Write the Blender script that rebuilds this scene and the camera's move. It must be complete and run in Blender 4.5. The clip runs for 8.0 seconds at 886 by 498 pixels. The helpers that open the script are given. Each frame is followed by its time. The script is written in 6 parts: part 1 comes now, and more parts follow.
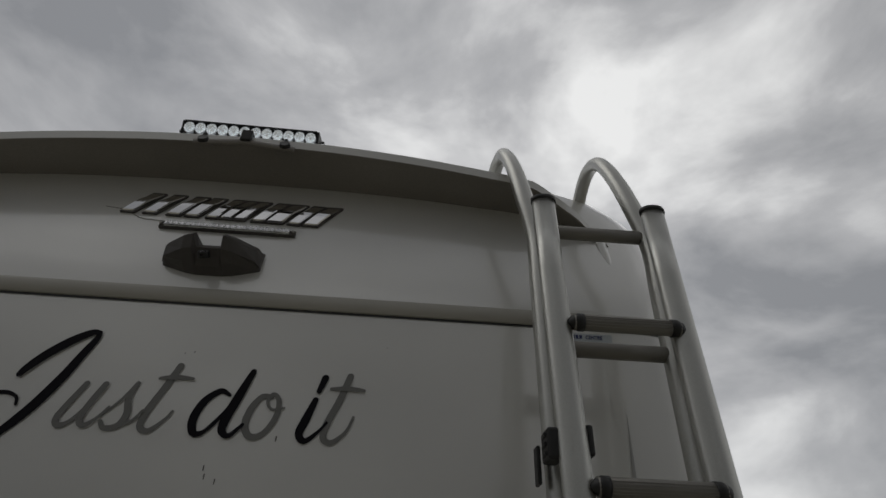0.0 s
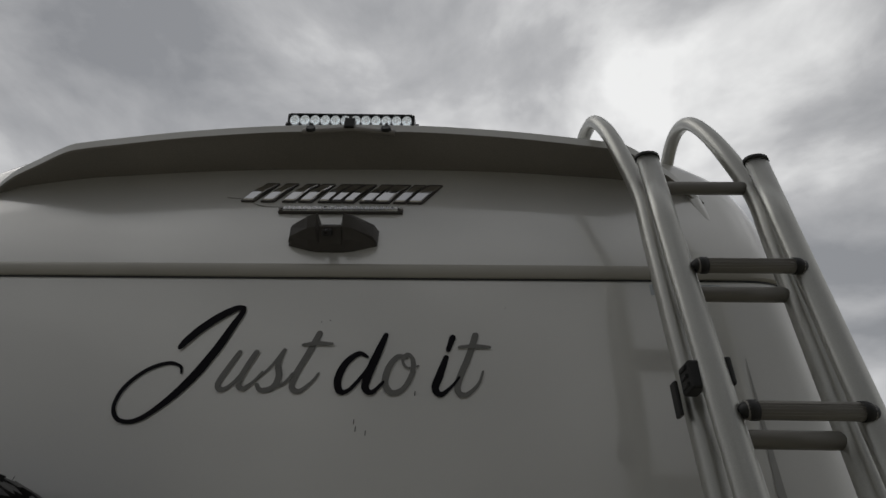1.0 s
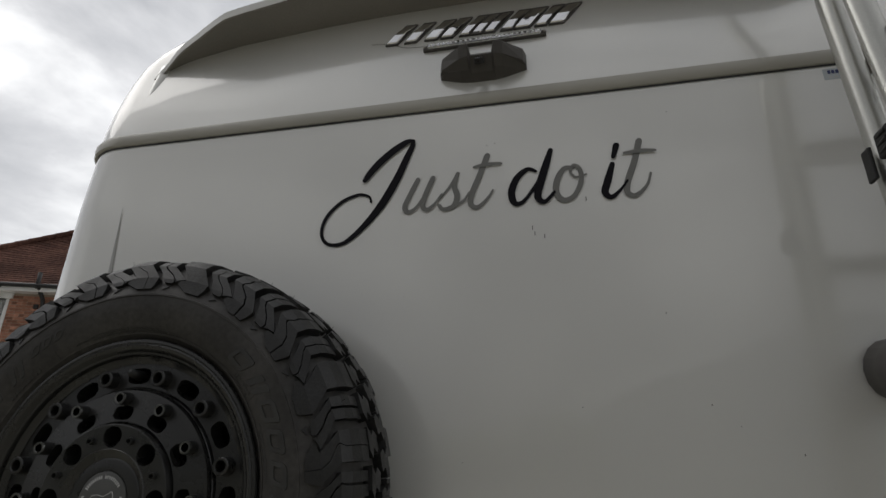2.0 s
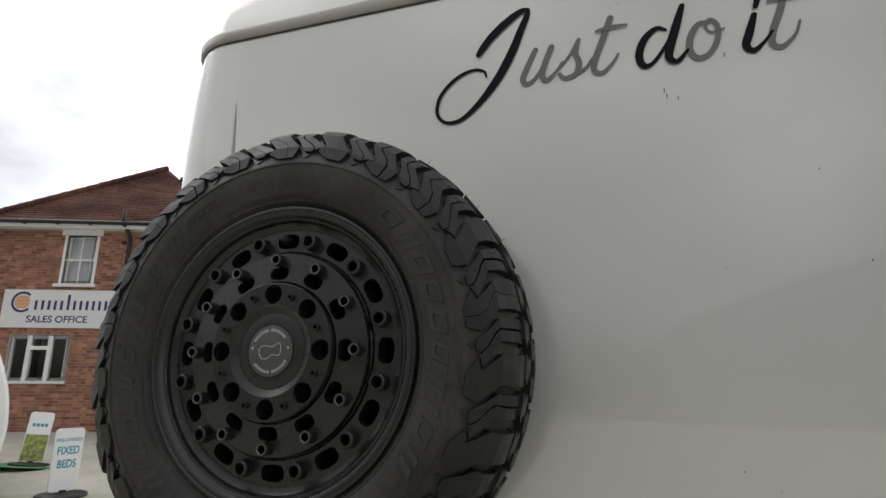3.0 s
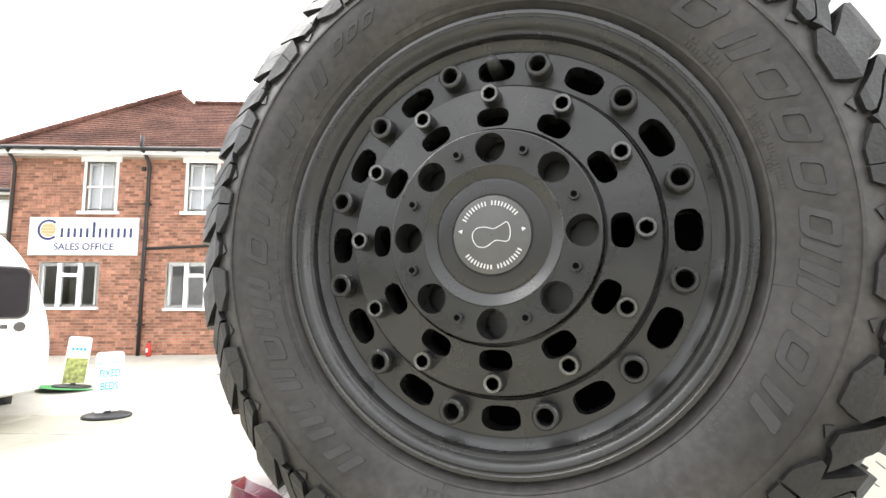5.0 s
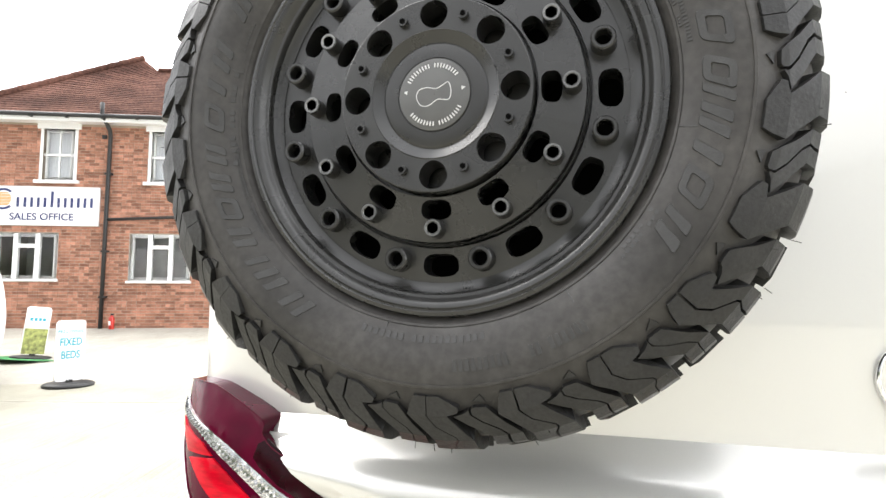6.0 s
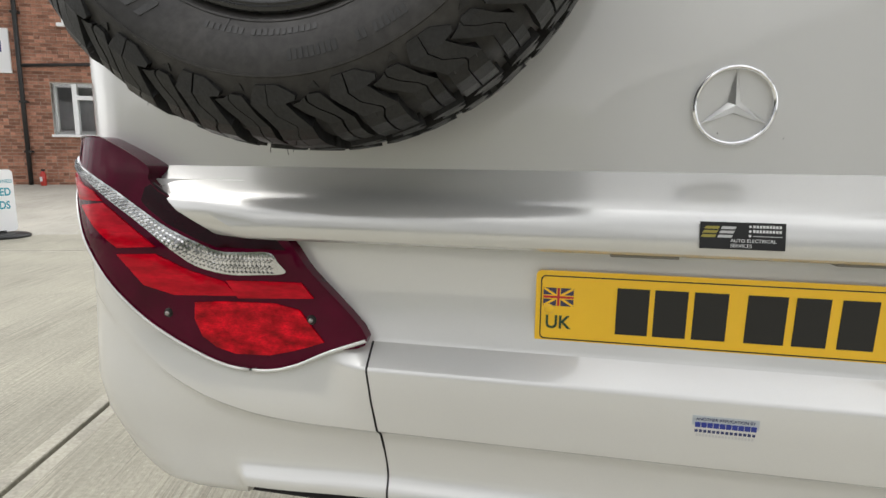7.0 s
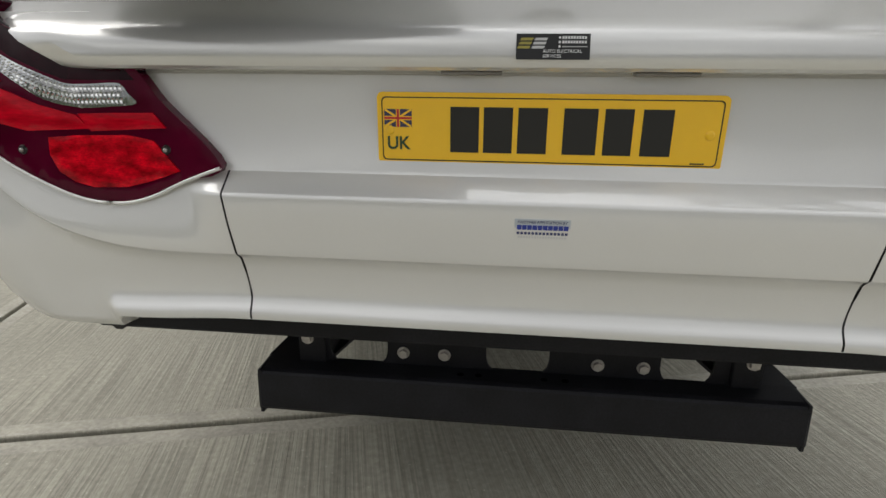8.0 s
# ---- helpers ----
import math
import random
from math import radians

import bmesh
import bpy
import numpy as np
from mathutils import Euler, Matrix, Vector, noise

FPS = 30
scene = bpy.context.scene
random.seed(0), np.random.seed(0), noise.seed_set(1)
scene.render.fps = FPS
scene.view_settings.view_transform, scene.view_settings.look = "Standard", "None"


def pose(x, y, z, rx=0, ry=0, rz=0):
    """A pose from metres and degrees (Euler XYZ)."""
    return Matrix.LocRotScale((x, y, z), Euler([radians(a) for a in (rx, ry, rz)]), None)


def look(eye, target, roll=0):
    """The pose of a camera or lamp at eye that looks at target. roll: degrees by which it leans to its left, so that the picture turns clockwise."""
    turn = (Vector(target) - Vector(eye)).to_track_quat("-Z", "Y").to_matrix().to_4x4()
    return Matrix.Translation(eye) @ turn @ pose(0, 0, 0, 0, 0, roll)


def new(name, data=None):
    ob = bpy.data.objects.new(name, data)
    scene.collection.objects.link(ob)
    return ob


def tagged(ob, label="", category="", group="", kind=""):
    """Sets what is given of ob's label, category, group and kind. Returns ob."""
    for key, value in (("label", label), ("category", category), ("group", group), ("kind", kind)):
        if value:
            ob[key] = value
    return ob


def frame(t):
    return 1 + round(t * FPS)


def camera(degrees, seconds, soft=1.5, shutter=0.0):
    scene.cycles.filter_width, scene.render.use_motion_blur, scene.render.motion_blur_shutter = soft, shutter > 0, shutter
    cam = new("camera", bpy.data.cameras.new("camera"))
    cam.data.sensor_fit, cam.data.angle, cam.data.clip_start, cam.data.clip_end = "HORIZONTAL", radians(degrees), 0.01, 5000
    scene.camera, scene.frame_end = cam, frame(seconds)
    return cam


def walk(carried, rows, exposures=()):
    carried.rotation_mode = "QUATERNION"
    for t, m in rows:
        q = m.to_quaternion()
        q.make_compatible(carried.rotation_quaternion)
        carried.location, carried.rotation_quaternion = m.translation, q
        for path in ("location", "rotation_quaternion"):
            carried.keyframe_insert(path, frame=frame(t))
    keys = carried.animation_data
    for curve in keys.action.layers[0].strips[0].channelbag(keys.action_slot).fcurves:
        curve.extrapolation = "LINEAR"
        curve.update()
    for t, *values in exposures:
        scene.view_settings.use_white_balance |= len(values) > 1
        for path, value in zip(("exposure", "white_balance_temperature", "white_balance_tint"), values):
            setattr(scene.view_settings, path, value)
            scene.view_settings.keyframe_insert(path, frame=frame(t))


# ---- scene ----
cam = camera(76.6, 8.0)
PATH = [
    (0, (0.415, -1.018, 1.773), (0.506, 0.635, 2.896), 2.3),
    (0.5, (0.376, -1.032, 1.764), (0.397, 0.624, 2.885), 1.8),
    (1, (0.272, -1.031, 1.679), (0.218, 0.631, 2.79), 1.4),
    (1.5, (0.167, -1.045, 1.599), (-0.037, 0.708, 2.539), 0.9),
    (1.7, (0.143, -1.052, 1.578), (-0.136, 0.743, 2.416), 0.6),
    (2.8, (0.016, -1.064, 1.442), (-0.538, 0.787, 1.961), -0.0),
    (3, (-0.026, -1.048, 1.432), (-0.615, 0.802, 1.912), 0.2),
    (3.5, (-0.156, -0.978, 1.409), (-0.805, 0.872, 1.802), 0.4),
    (4, (-0.268, -0.904, 1.403), (-0.944, 0.95, 1.729), 0.5),
    (4.2, (-0.304, -0.876, 1.401), (-0.98, 0.982, 1.701), 0.1),
    (5.3, (-0.429, -0.82, 1.412), (-1.059, 1.066, 1.626), 0.1),
    (5.5, (-0.425, -0.827, 1.385), (-1.034, 1.066, 1.596), 0.2),
    (6, (-0.378, -0.848, 1.274), (-0.933, 1.067, 1.427), 0.2),
    (6.3, (-0.327, -0.849, 1.202), (-0.858, 1.078, 1.264), 0.3),
    (6.5, (-0.309, -0.848, 1.156), (-0.799, 1.091, 1.107), 0.3),
    (7, (-0.235, -0.88, 1.09), (-0.627, 1.054, 0.768), 0.6),
    (7.5, (-0.126, -0.947, 1.032), (-0.426, 0.976, 0.573), 0.6),
    (8, (-0.058, -0.946, 0.938), (-0.27, 0.964, 0.384), 0.6),
]

EXPOSURES = [(0.0, -1.08), (1.0, -1.02), (1.7, -0.45), (2.8, 0.38), (3.5, 0.92), (4.2, 1.78), (5.3, 2.72), (5.8, 2.58), (6.5, 1.82), (7.0, 1.18), (7.5, 0.84), (8.0, 0.78)]
walk(cam, [(t, look(eye, target, roll)) for t, eye, target, roll in PATH], EXPOSURES)

# ---- world and sun: an overcast day ----
SUN_AZ, SUN_EL = -90.0, 52.0     # degrees: azimuth from +y towards +x, elevation


def make_world():
    w = bpy.data.worlds.new("overcast")
    scene.world = w
    w.use_nodes = True
    nt = w.node_tree
    nt.nodes.clear()
    out = nt.nodes.new("ShaderNodeOutputWorld")
    bg = nt.nodes.new("ShaderNodeBackground")
    sky = nt.nodes.new("ShaderNodeTexSky")
    sky.sky_type, sky.sun_disc = "NISHITA", False
    sky.sun_elevation, sky.sun_rotation = radians(SUN_EL), radians(SUN_AZ)
    tc = nt.nodes.new("ShaderNodeTexCoord")
    mp = nt.nodes.new("ShaderNodeMapping")
    mp.inputs["Scale"].default_value = (1.0, 1.0, 1.9)
    mp.inputs["Location"].default_value = (0.40, 0.35, 0.0)
    n1 = nt.nodes.new("ShaderNodeTexNoise")
    n1.inputs["Scale"].default_value, n1.inputs["Detail"].default_value = 2.6, 8
    n1.inputs["Roughness"].default_value, n1.inputs["Distortion"].default_value = 0.52, 0.25
    ramp = nt.nodes.new("ShaderNodeValToRGB")
    e = ramp.color_ramp.elements
    e[0].position, e[0].color = 0.34, (2.9, 2.95, 3.05, 1)
    e[1].position, e[1].color = 0.67, (9.2, 9.2, 9.1, 1)
    mid = e.new(0.5)
    mid.color = (5.0, 5.0, 5.05, 1)
    mix = nt.nodes.new("ShaderNodeMix")
    mix.data_type = "RGBA"
    mix.inputs[0].default_value = 0.93
    bg.inputs["Strength"].default_value = 0.1
    L = nt.links.new
    L(tc.outputs["Generated"], mp.inputs[0]), L(mp.outputs[0], n1.inputs["Vector"])
    L(n1.outputs["Fac"], ramp.inputs[0]), L(sky.outputs[0], mix.inputs[6]), L(ramp.outputs[0], mix.inputs[7])
    dot = nt.nodes.new("ShaderNodeVectorMath")
    dot.operation = "DOT_PRODUCT"
    dot.inputs[1].default_value = (0.12, 0.76, 0.63)     # the cloud is thinnest ahead
    glow = nt.nodes.new("ShaderNodeMapRange")
    glow.inputs["From Min"].default_value, glow.inputs["From Max"].default_value = -0.7, 1.0
    glow.inputs["To Min"].default_value, glow.inputs["To Max"].default_value = 0.33, 2.05
    mul = nt.nodes.new("ShaderNodeVectorMath")
    mul.operation = "SCALE"
    L(tc.outputs["Generated"], dot.inputs[0]), L(dot.outputs["Value"], glow.inputs["Value"])
    L(mix.outputs[2], mul.inputs[0]), L(glow.outputs[0], mul.inputs["Scale"])
    L(mul.outputs[0], bg.inputs[0]), L(bg.outputs[0], out.inputs[0])


make_world()
sun = new("sun", bpy.data.lights.new("sun", "SUN"))
sun.data.energy, sun.data.angle, sun.data.color = 0.5, radians(40), (1.0, 0.97, 0.93)
sun_from = Vector((math.sin(radians(SUN_AZ)) * math.cos(radians(SUN_EL)), math.cos(radians(SUN_AZ)) * math.cos(radians(SUN_EL)), math.sin(radians(SUN_EL))))
sun.matrix_world = look(sun_from * 60, (0, 0, 0))


# ---- materials ----
def mat(name, col, rough=0.5, metal=0.0, vary=0.0, vscale=6.0, fine=0.0, fscale=150.0, bump=0.0, bscale=120.0, coat=0.0, rnd=0.0, stretch=(1, 1, 1), spec=0.5, rvar=0.0, emit=None, estr=0.0, coords="Object", bdist=0.004):
    m = bpy.data.materials.new(name)
    m.use_nodes = True
    nt = m.node_tree
    p = nt.nodes["Principled BSDF"]
    p.inputs["Base Color"].default_value = (*col, 1)
    p.inputs["Roughness"].default_value, p.inputs["Metallic"].default_value = rough, metal
    p.inputs["Coat Weight"].default_value, p.inputs["Specular IOR Level"].default_value = coat, spec
    p.inputs["Coat Roughness"].default_value = 0.04
    if emit:
        p.inputs["Emission Color"].default_value, p.inputs["Emission Strength"].default_value = (*emit, 1), estr
    N, L = nt.nodes.new, nt.links.new
    if not (vary or fine or bump or rnd or rvar):
        return m
    tc = N("ShaderNodeTexCoord")
    mp = N("ShaderNodeMapping")
    mp.inputs["Scale"].default_value = stretch
    L(tc.outputs[coords], mp.inputs[0])
    cur = None

    def scaled(fac, lo, hi, prev):
        mr = N("ShaderNodeMapRange")
        mr.inputs["From Min"].default_value, mr.inputs["From Max"].default_value = 0.3, 0.7
        mr.inputs["To Min"].default_value, mr.inputs["To Max"].default_value = lo, hi
        L(fac, mr.inputs["Value"])
        if prev is None:
            return mr.outputs[0]
        mu = N("ShaderNodeMath")
        mu.operation = "MULTIPLY"
        L(prev, mu.inputs[0]), L(mr.outputs[0], mu.inputs[1])
        return mu.outputs[0]

    def noise_tex(scale, detail=4):
        n = N("ShaderNodeTexNoise")
        n.inputs["Scale"].default_value, n.inputs["Detail"].default_value = scale, detail
        L(mp.outputs[0], n.inputs["Vector"])
        return n.outputs["Fac"]

    if vary:
        cur = scaled(noise_tex(vscale), 1 - vary, 1 + vary, cur)
    if fine:
        cur = scaled(noise_tex(fscale, 3), 1 - fine, 1 + fine, cur)
    if rnd:
        oi = N("ShaderNodeObjectInfo")
        ge = N("ShaderNodeNewGeometry")
        ad = N("ShaderNodeMath")
        ad.operation = "ADD"
        L(oi.outputs["Random"], ad.inputs[0]), L(ge.outputs["Random Per Island"], ad.inputs[1])
        fr = N("ShaderNodeMath")
        fr.operation = "FRACT"
        L(ad.outputs[0], fr.inputs[0])
        mr = N("ShaderNodeMapRange")
        mr.inputs["To Min"].default_value, mr.inputs["To Max"].default_value = 1 - rnd, 1 + rnd
        L(fr.outputs[0], mr.inputs["Value"])
        if cur is None:
            cur = mr.outputs[0]
        else:
            mu = N("ShaderNodeMath")
            mu.operation = "MULTIPLY"
            L(cur, mu.inputs[0]), L(mr.outputs[0], mu.inputs[1])
            cur = mu.outputs[0]
    if cur is not None:
        vm = N("ShaderNodeVectorMath")
        vm.operation = "SCALE"
        vm.inputs[0].default_value = col
        L(cur, vm.inputs["Scale"]), L(vm.outputs[0], p.inputs["Base Color"])
    if rvar:
        L(scaled(noise_tex(vscale * 1.7), rough - rvar, rough + rvar, None), p.inputs["Roughness"])
    if bump:
        b = N("ShaderNodeBump")
        b.inputs["Strength"].default_value, b.inputs["Distance"].default_value = bump, bdist
        L(noise_tex(bscale, 5), b.inputs["Height"]), L(b.outputs[0], p.inputs["Normal"])
    return m


def glass(name, col=(1, 1, 1), rough=0.0):
    m = bpy.data.materials.new(name)
    m.use_nodes = True
    p = m.node_tree.nodes["Principled BSDF"]
    p.inputs["Base Color"].default_value = (*col, 1)
    p.inputs["Transmission Weight"].default_value, p.inputs["Roughness"].default_value, p.inputs["IOR"].default_value = 1.0, rough, 1.45
    return m


PAINT = mat("silver_paint", (0.72, 0.715, 0.69), 0.32, 0.28, vary=0.02, vscale=3, fine=0.02, fscale=900, coat=1.0, rvar=0.03)
PAINT.node_tree.nodes["Principled BSDF"].inputs["Coat IOR"].default_value = 1.85
PAINT.node_tree.nodes["Principled BSDF"].inputs["Coat Roughness"].default_value = 0.03
LEDGEP = mat("silver_ledge_paint", (0.70, 0.695, 0.67), 0.23, 0.48, vary=0.02, vscale=3, fine=0.02, fscale=900, coat=0.8, rvar=0.03)
LEDGEP.node_tree.nodes["Principled BSDF"].inputs["Coat Roughness"].default_value = 0.03
# darkened grey-brown: carries the spoiler underside's shade; small fittings reuse it
SPOILER = mat("shaded_spoiler_paint", (0.22, 0.205, 0.185), 0.42, 0.1, vary=0.05, vscale=5, fine=0.06, fscale=240, coat=0.2, bump=0.05, bscale=500, bdist=0.0005)
RUBBER = mat("tyre_rubber", (0.036, 0.0338, 0.0316), 0.54, vary=0.45, vscale=8, fine=0.26, fscale=110, bump=0.30, bscale=260, spec=0.40, rvar=0.13, bdist=0.0008)
TREAD = mat("tread_rubber", (0.0140, 0.0138, 0.0136), 0.48, vary=0.40, vscale=14, fine=0.4, fscale=240, bump=0.5, bscale=300, spec=0.45, rvar=0.12, bdist=0.001)
RIM = mat("satin_black_alloy", (0.0180, 0.0180, 0.0174), 0.29, 0.0, vary=0.18, vscale=14, fine=0.14, fscale=700, bump=0.06, bscale=900, spec=0.58, rvar=0.06, bdist=0.0004)
MARKRUB = mat("side_mark_rubber", (0.030, 0.0296, 0.0290), 0.46, vary=0.25, vscale=30, fine=0.2, fscale=500, bump=0.3, bscale=700, bdist=0.0006)
# near-black colour that stands in for the shade inside holes
HOLE_SHADE = mat("hole_shade_black", (0.0012, 0.0012, 0.0012), 0.9, spec=0.05)
BOLT = mat("black_steel_bolt", (0.16, 0.16, 0.155), 0.24, 0.9, vary=0.25, vscale=60)
CAPGREY = mat("hub_cap_disc_grey", (0.10, 0.10, 0.098), 0.36, 0.3, vary=0.1, vscale=40)
MARK = mat("pale_print", (0.55, 0.55, 0.55), 0.5)
CHROME = mat("chrome", (0.82, 0.82, 0.83), 0.07, 1.0)
SATIN = mat("satin_chrome", (0.88, 0.88, 0.87), 0.33, 0.85)
STEEL = mat("zinc_bolt", (0.42, 0.40, 0.38), 0.38, 0.8, vary=0.2, vscale=80)
ALU = mat("brushed_aluminium", (0.50, 0.50, 0.47), 0.33, 0.75, vary=0.04, vscale=8, fine=0.05, fscale=500, bump=0.05, bscale=400)
RUNG = mat("grey_ribbed_rung", (0.22, 0.21, 0.19), 0.5, 0.3, vary=0.06, vscale=10)
BLACKP = mat("black_plastic", (0.010, 0.010, 0.010), 0.5, vary=0.15, vscale=30, bump=0.15, bscale=500, bdist=0.0006)
GREYP = mat("dark_grey_plastic", (0.072, 0.066, 0.062), 0.48, vary=0.1, vscale=25, bump=0.2, bscale=600, bdist=0.0006)
FRAMEB = mat("powder_black_steel", (0.009, 0.009, 0.0115), 0.55, spec=0.25, vary=0.35, vscale=10, fine=0.25, fscale=200, bump=0.2, bscale=300, bdist=0.001)
DKRED = mat("dark_red_lens", (0.072, 0.0006, 0.0140), 0.05, 0.0, vary=0.25, vscale=15, coat=0.08, spec=0.14)
RED = mat("bright_red_reflector", (0.48, 0.0008, 0.012), 0.14, 0.0, vary=0.26, vscale=1.0, stretch=(14, 14, 70), fine=0.12, fscale=4.0, coat=0.25, spec=0.1)
# near-black red for the shaded recess in the tail lamp
DKRECESS = mat("recess_shade_red", (0.018, 0.0004, 0.0035), 0.08, vary=0.3, vscale=20, spec=0.22)
REDCELL = mat("red_lamp_chamber", (0.50, 0.0010, 0.010), 0.12, 0.0, vary=0.75, vscale=1.0, stretch=(22, 22, 46), fine=0.25, fscale=9.0, coat=0.2, spec=0.1)
CLEAR = mat("clear_indicator_lens", (0.62, 0.62, 0.62), 0.08, 0.92, vary=0.25, vscale=45, coat=1.0)
YELLOW = mat("yellow_reflective_plate", (0.95, 0.56, 0.012), 0.30, 0.0, vary=0.03, vscale=12, coat=0.5)
INK = mat("black_print", (0.012, 0.012, 0.012), 0.3)
VINYLB = mat("black_vinyl", (0.008, 0.007, 0.010), 0.55, spec=0.12)
VINYLG = mat("grey_vinyl", (0.20, 0.20, 0.195), 0.55, spec=0.15)
GREY_STREAK = mat("grey_corner_streak", (0.40, 0.40, 0.395), 0.4, coat=0.2)
GOLD = mat("gold_print", (0.35, 0.30, 0.06), 0.4)
LABELW = mat("pale_sticker", (0.50, 0.54, 0.57), 0.35)
BLUE = mat("blue_print", (0.03, 0.05, 0.30), 0.4)
FLAGB = mat("dark_blue_print", (0.05, 0.045, 0.10), 0.4)
REDP = mat("red_print", (0.55, 0.03, 0.03), 0.4)
WHITEP = mat("white_print", (0.8, 0.8, 0.8), 0.4)
STRIP = mat("grey_beige_strip", (0.40, 0.385, 0.345), 0.45, vary=0.04, vscale=6, coat=0.15)
GREENINK = mat("dark_green_print", (0.02, 0.06, 0.03), 0.4)
# the emission imitates sky glints in the lenses
LEDGLASS = mat("led_reflector_glow", (0.92, 0.95, 0.94), 0.07, 0.95, vary=0.15, vscale=110, bump=0.8, bscale=220, coat=1.0, emit=(0.86, 0.93, 1.0), estr=0.35)
UNDER = mat("light_block_black", (0.01, 0.01, 0.01), 0.8)
BRICK = mat("red_brick", (0.355, 0.178, 0.122), 0.88, vary=0.22, vscale=4, fine=0.26, fscale=60, bump=0.5, bscale=90, rnd=0.40, spec=0.2)
MORTAR = mat("pale_mortar", (0.36, 0.30, 0.24), 0.9, vary=0.18, vscale=4, fine=0.15, fscale=60)
TILE = mat("clay_roof_tile", (0.108, 0.054, 0.041), 0.9, vary=0.38, vscale=1.3, fine=0.38, fscale=16, bump=0.6, bscale=24, rnd=0.16, spec=0.12)
UPVC = mat("white_upvc", (0.86, 0.86, 0.85), 0.35, vary=0.03, vscale=6)
PIPE = mat("black_downpipe", (0.02, 0.02, 0.02), 0.45, vary=0.1, vscale=10)
PANE = glass("window_glass")
# pale net colour, brightened to include the sky mirrored in the glass
NET = mat("pale_window_fill", (0.78, 0.81, 0.84), 0.8, vary=0.10, vscale=8, stretch=(4, 4, 0.4))
# room colour raised to imitate bright reflections in the lower panes
ROOM = mat("pale_room_lining", (0.60, 0.60, 0.57), 0.9, vary=0.35, vscale=1.2)
SIGNW = mat("white_sign_panel", (0.80, 0.80, 0.80), 0.35, vary=0.02, vscale=3)
NAVY = mat("navy_print", (0.035, 0.045, 0.14), 0.4)
ORANGE = mat("orange_print", (0.75, 0.28, 0.03), 0.4)
TEAL = mat("teal_print", (0.03, 0.30, 0.38), 0.4)
CARAVAN = mat("white_caravan_skin", (0.80, 0.80, 0.79), 0.28, vary=0.03, vscale=2, coat=0.4)
TINT = mat("tinted_acrylic", (0.012, 0.008, 0.011), 0.06, spec=0.35)
GRASSG = mat("green_mat", (0.05, 0.22, 0.07), 0.9, vary=0.3, vscale=20, bump=0.6, bscale=120)
LEAFP = mat("plant_photo_print", (0.25, 0.27, 0.08), 0.5, vary=0.6, vscale=14)
EXTR = mat("red_enamel", (0.45, 0.03, 0.02), 0.3)
CLADDING = mat("grey_metal_cladding", (0.17, 0.18, 0.185), 0.5, vary=0.06, vscale=0.6, stretch=(12, 12, 0.4))
ROOFMET = mat("grey_sheet_roof", (0.20, 0.21, 0.22), 0.5, vary=0.1, vscale=0.5)
TREES = mat("hedge_foliage", (0.085, 0.10, 0.062), 0.9, vary=0.4, vscale=1.2, rnd=0.35)


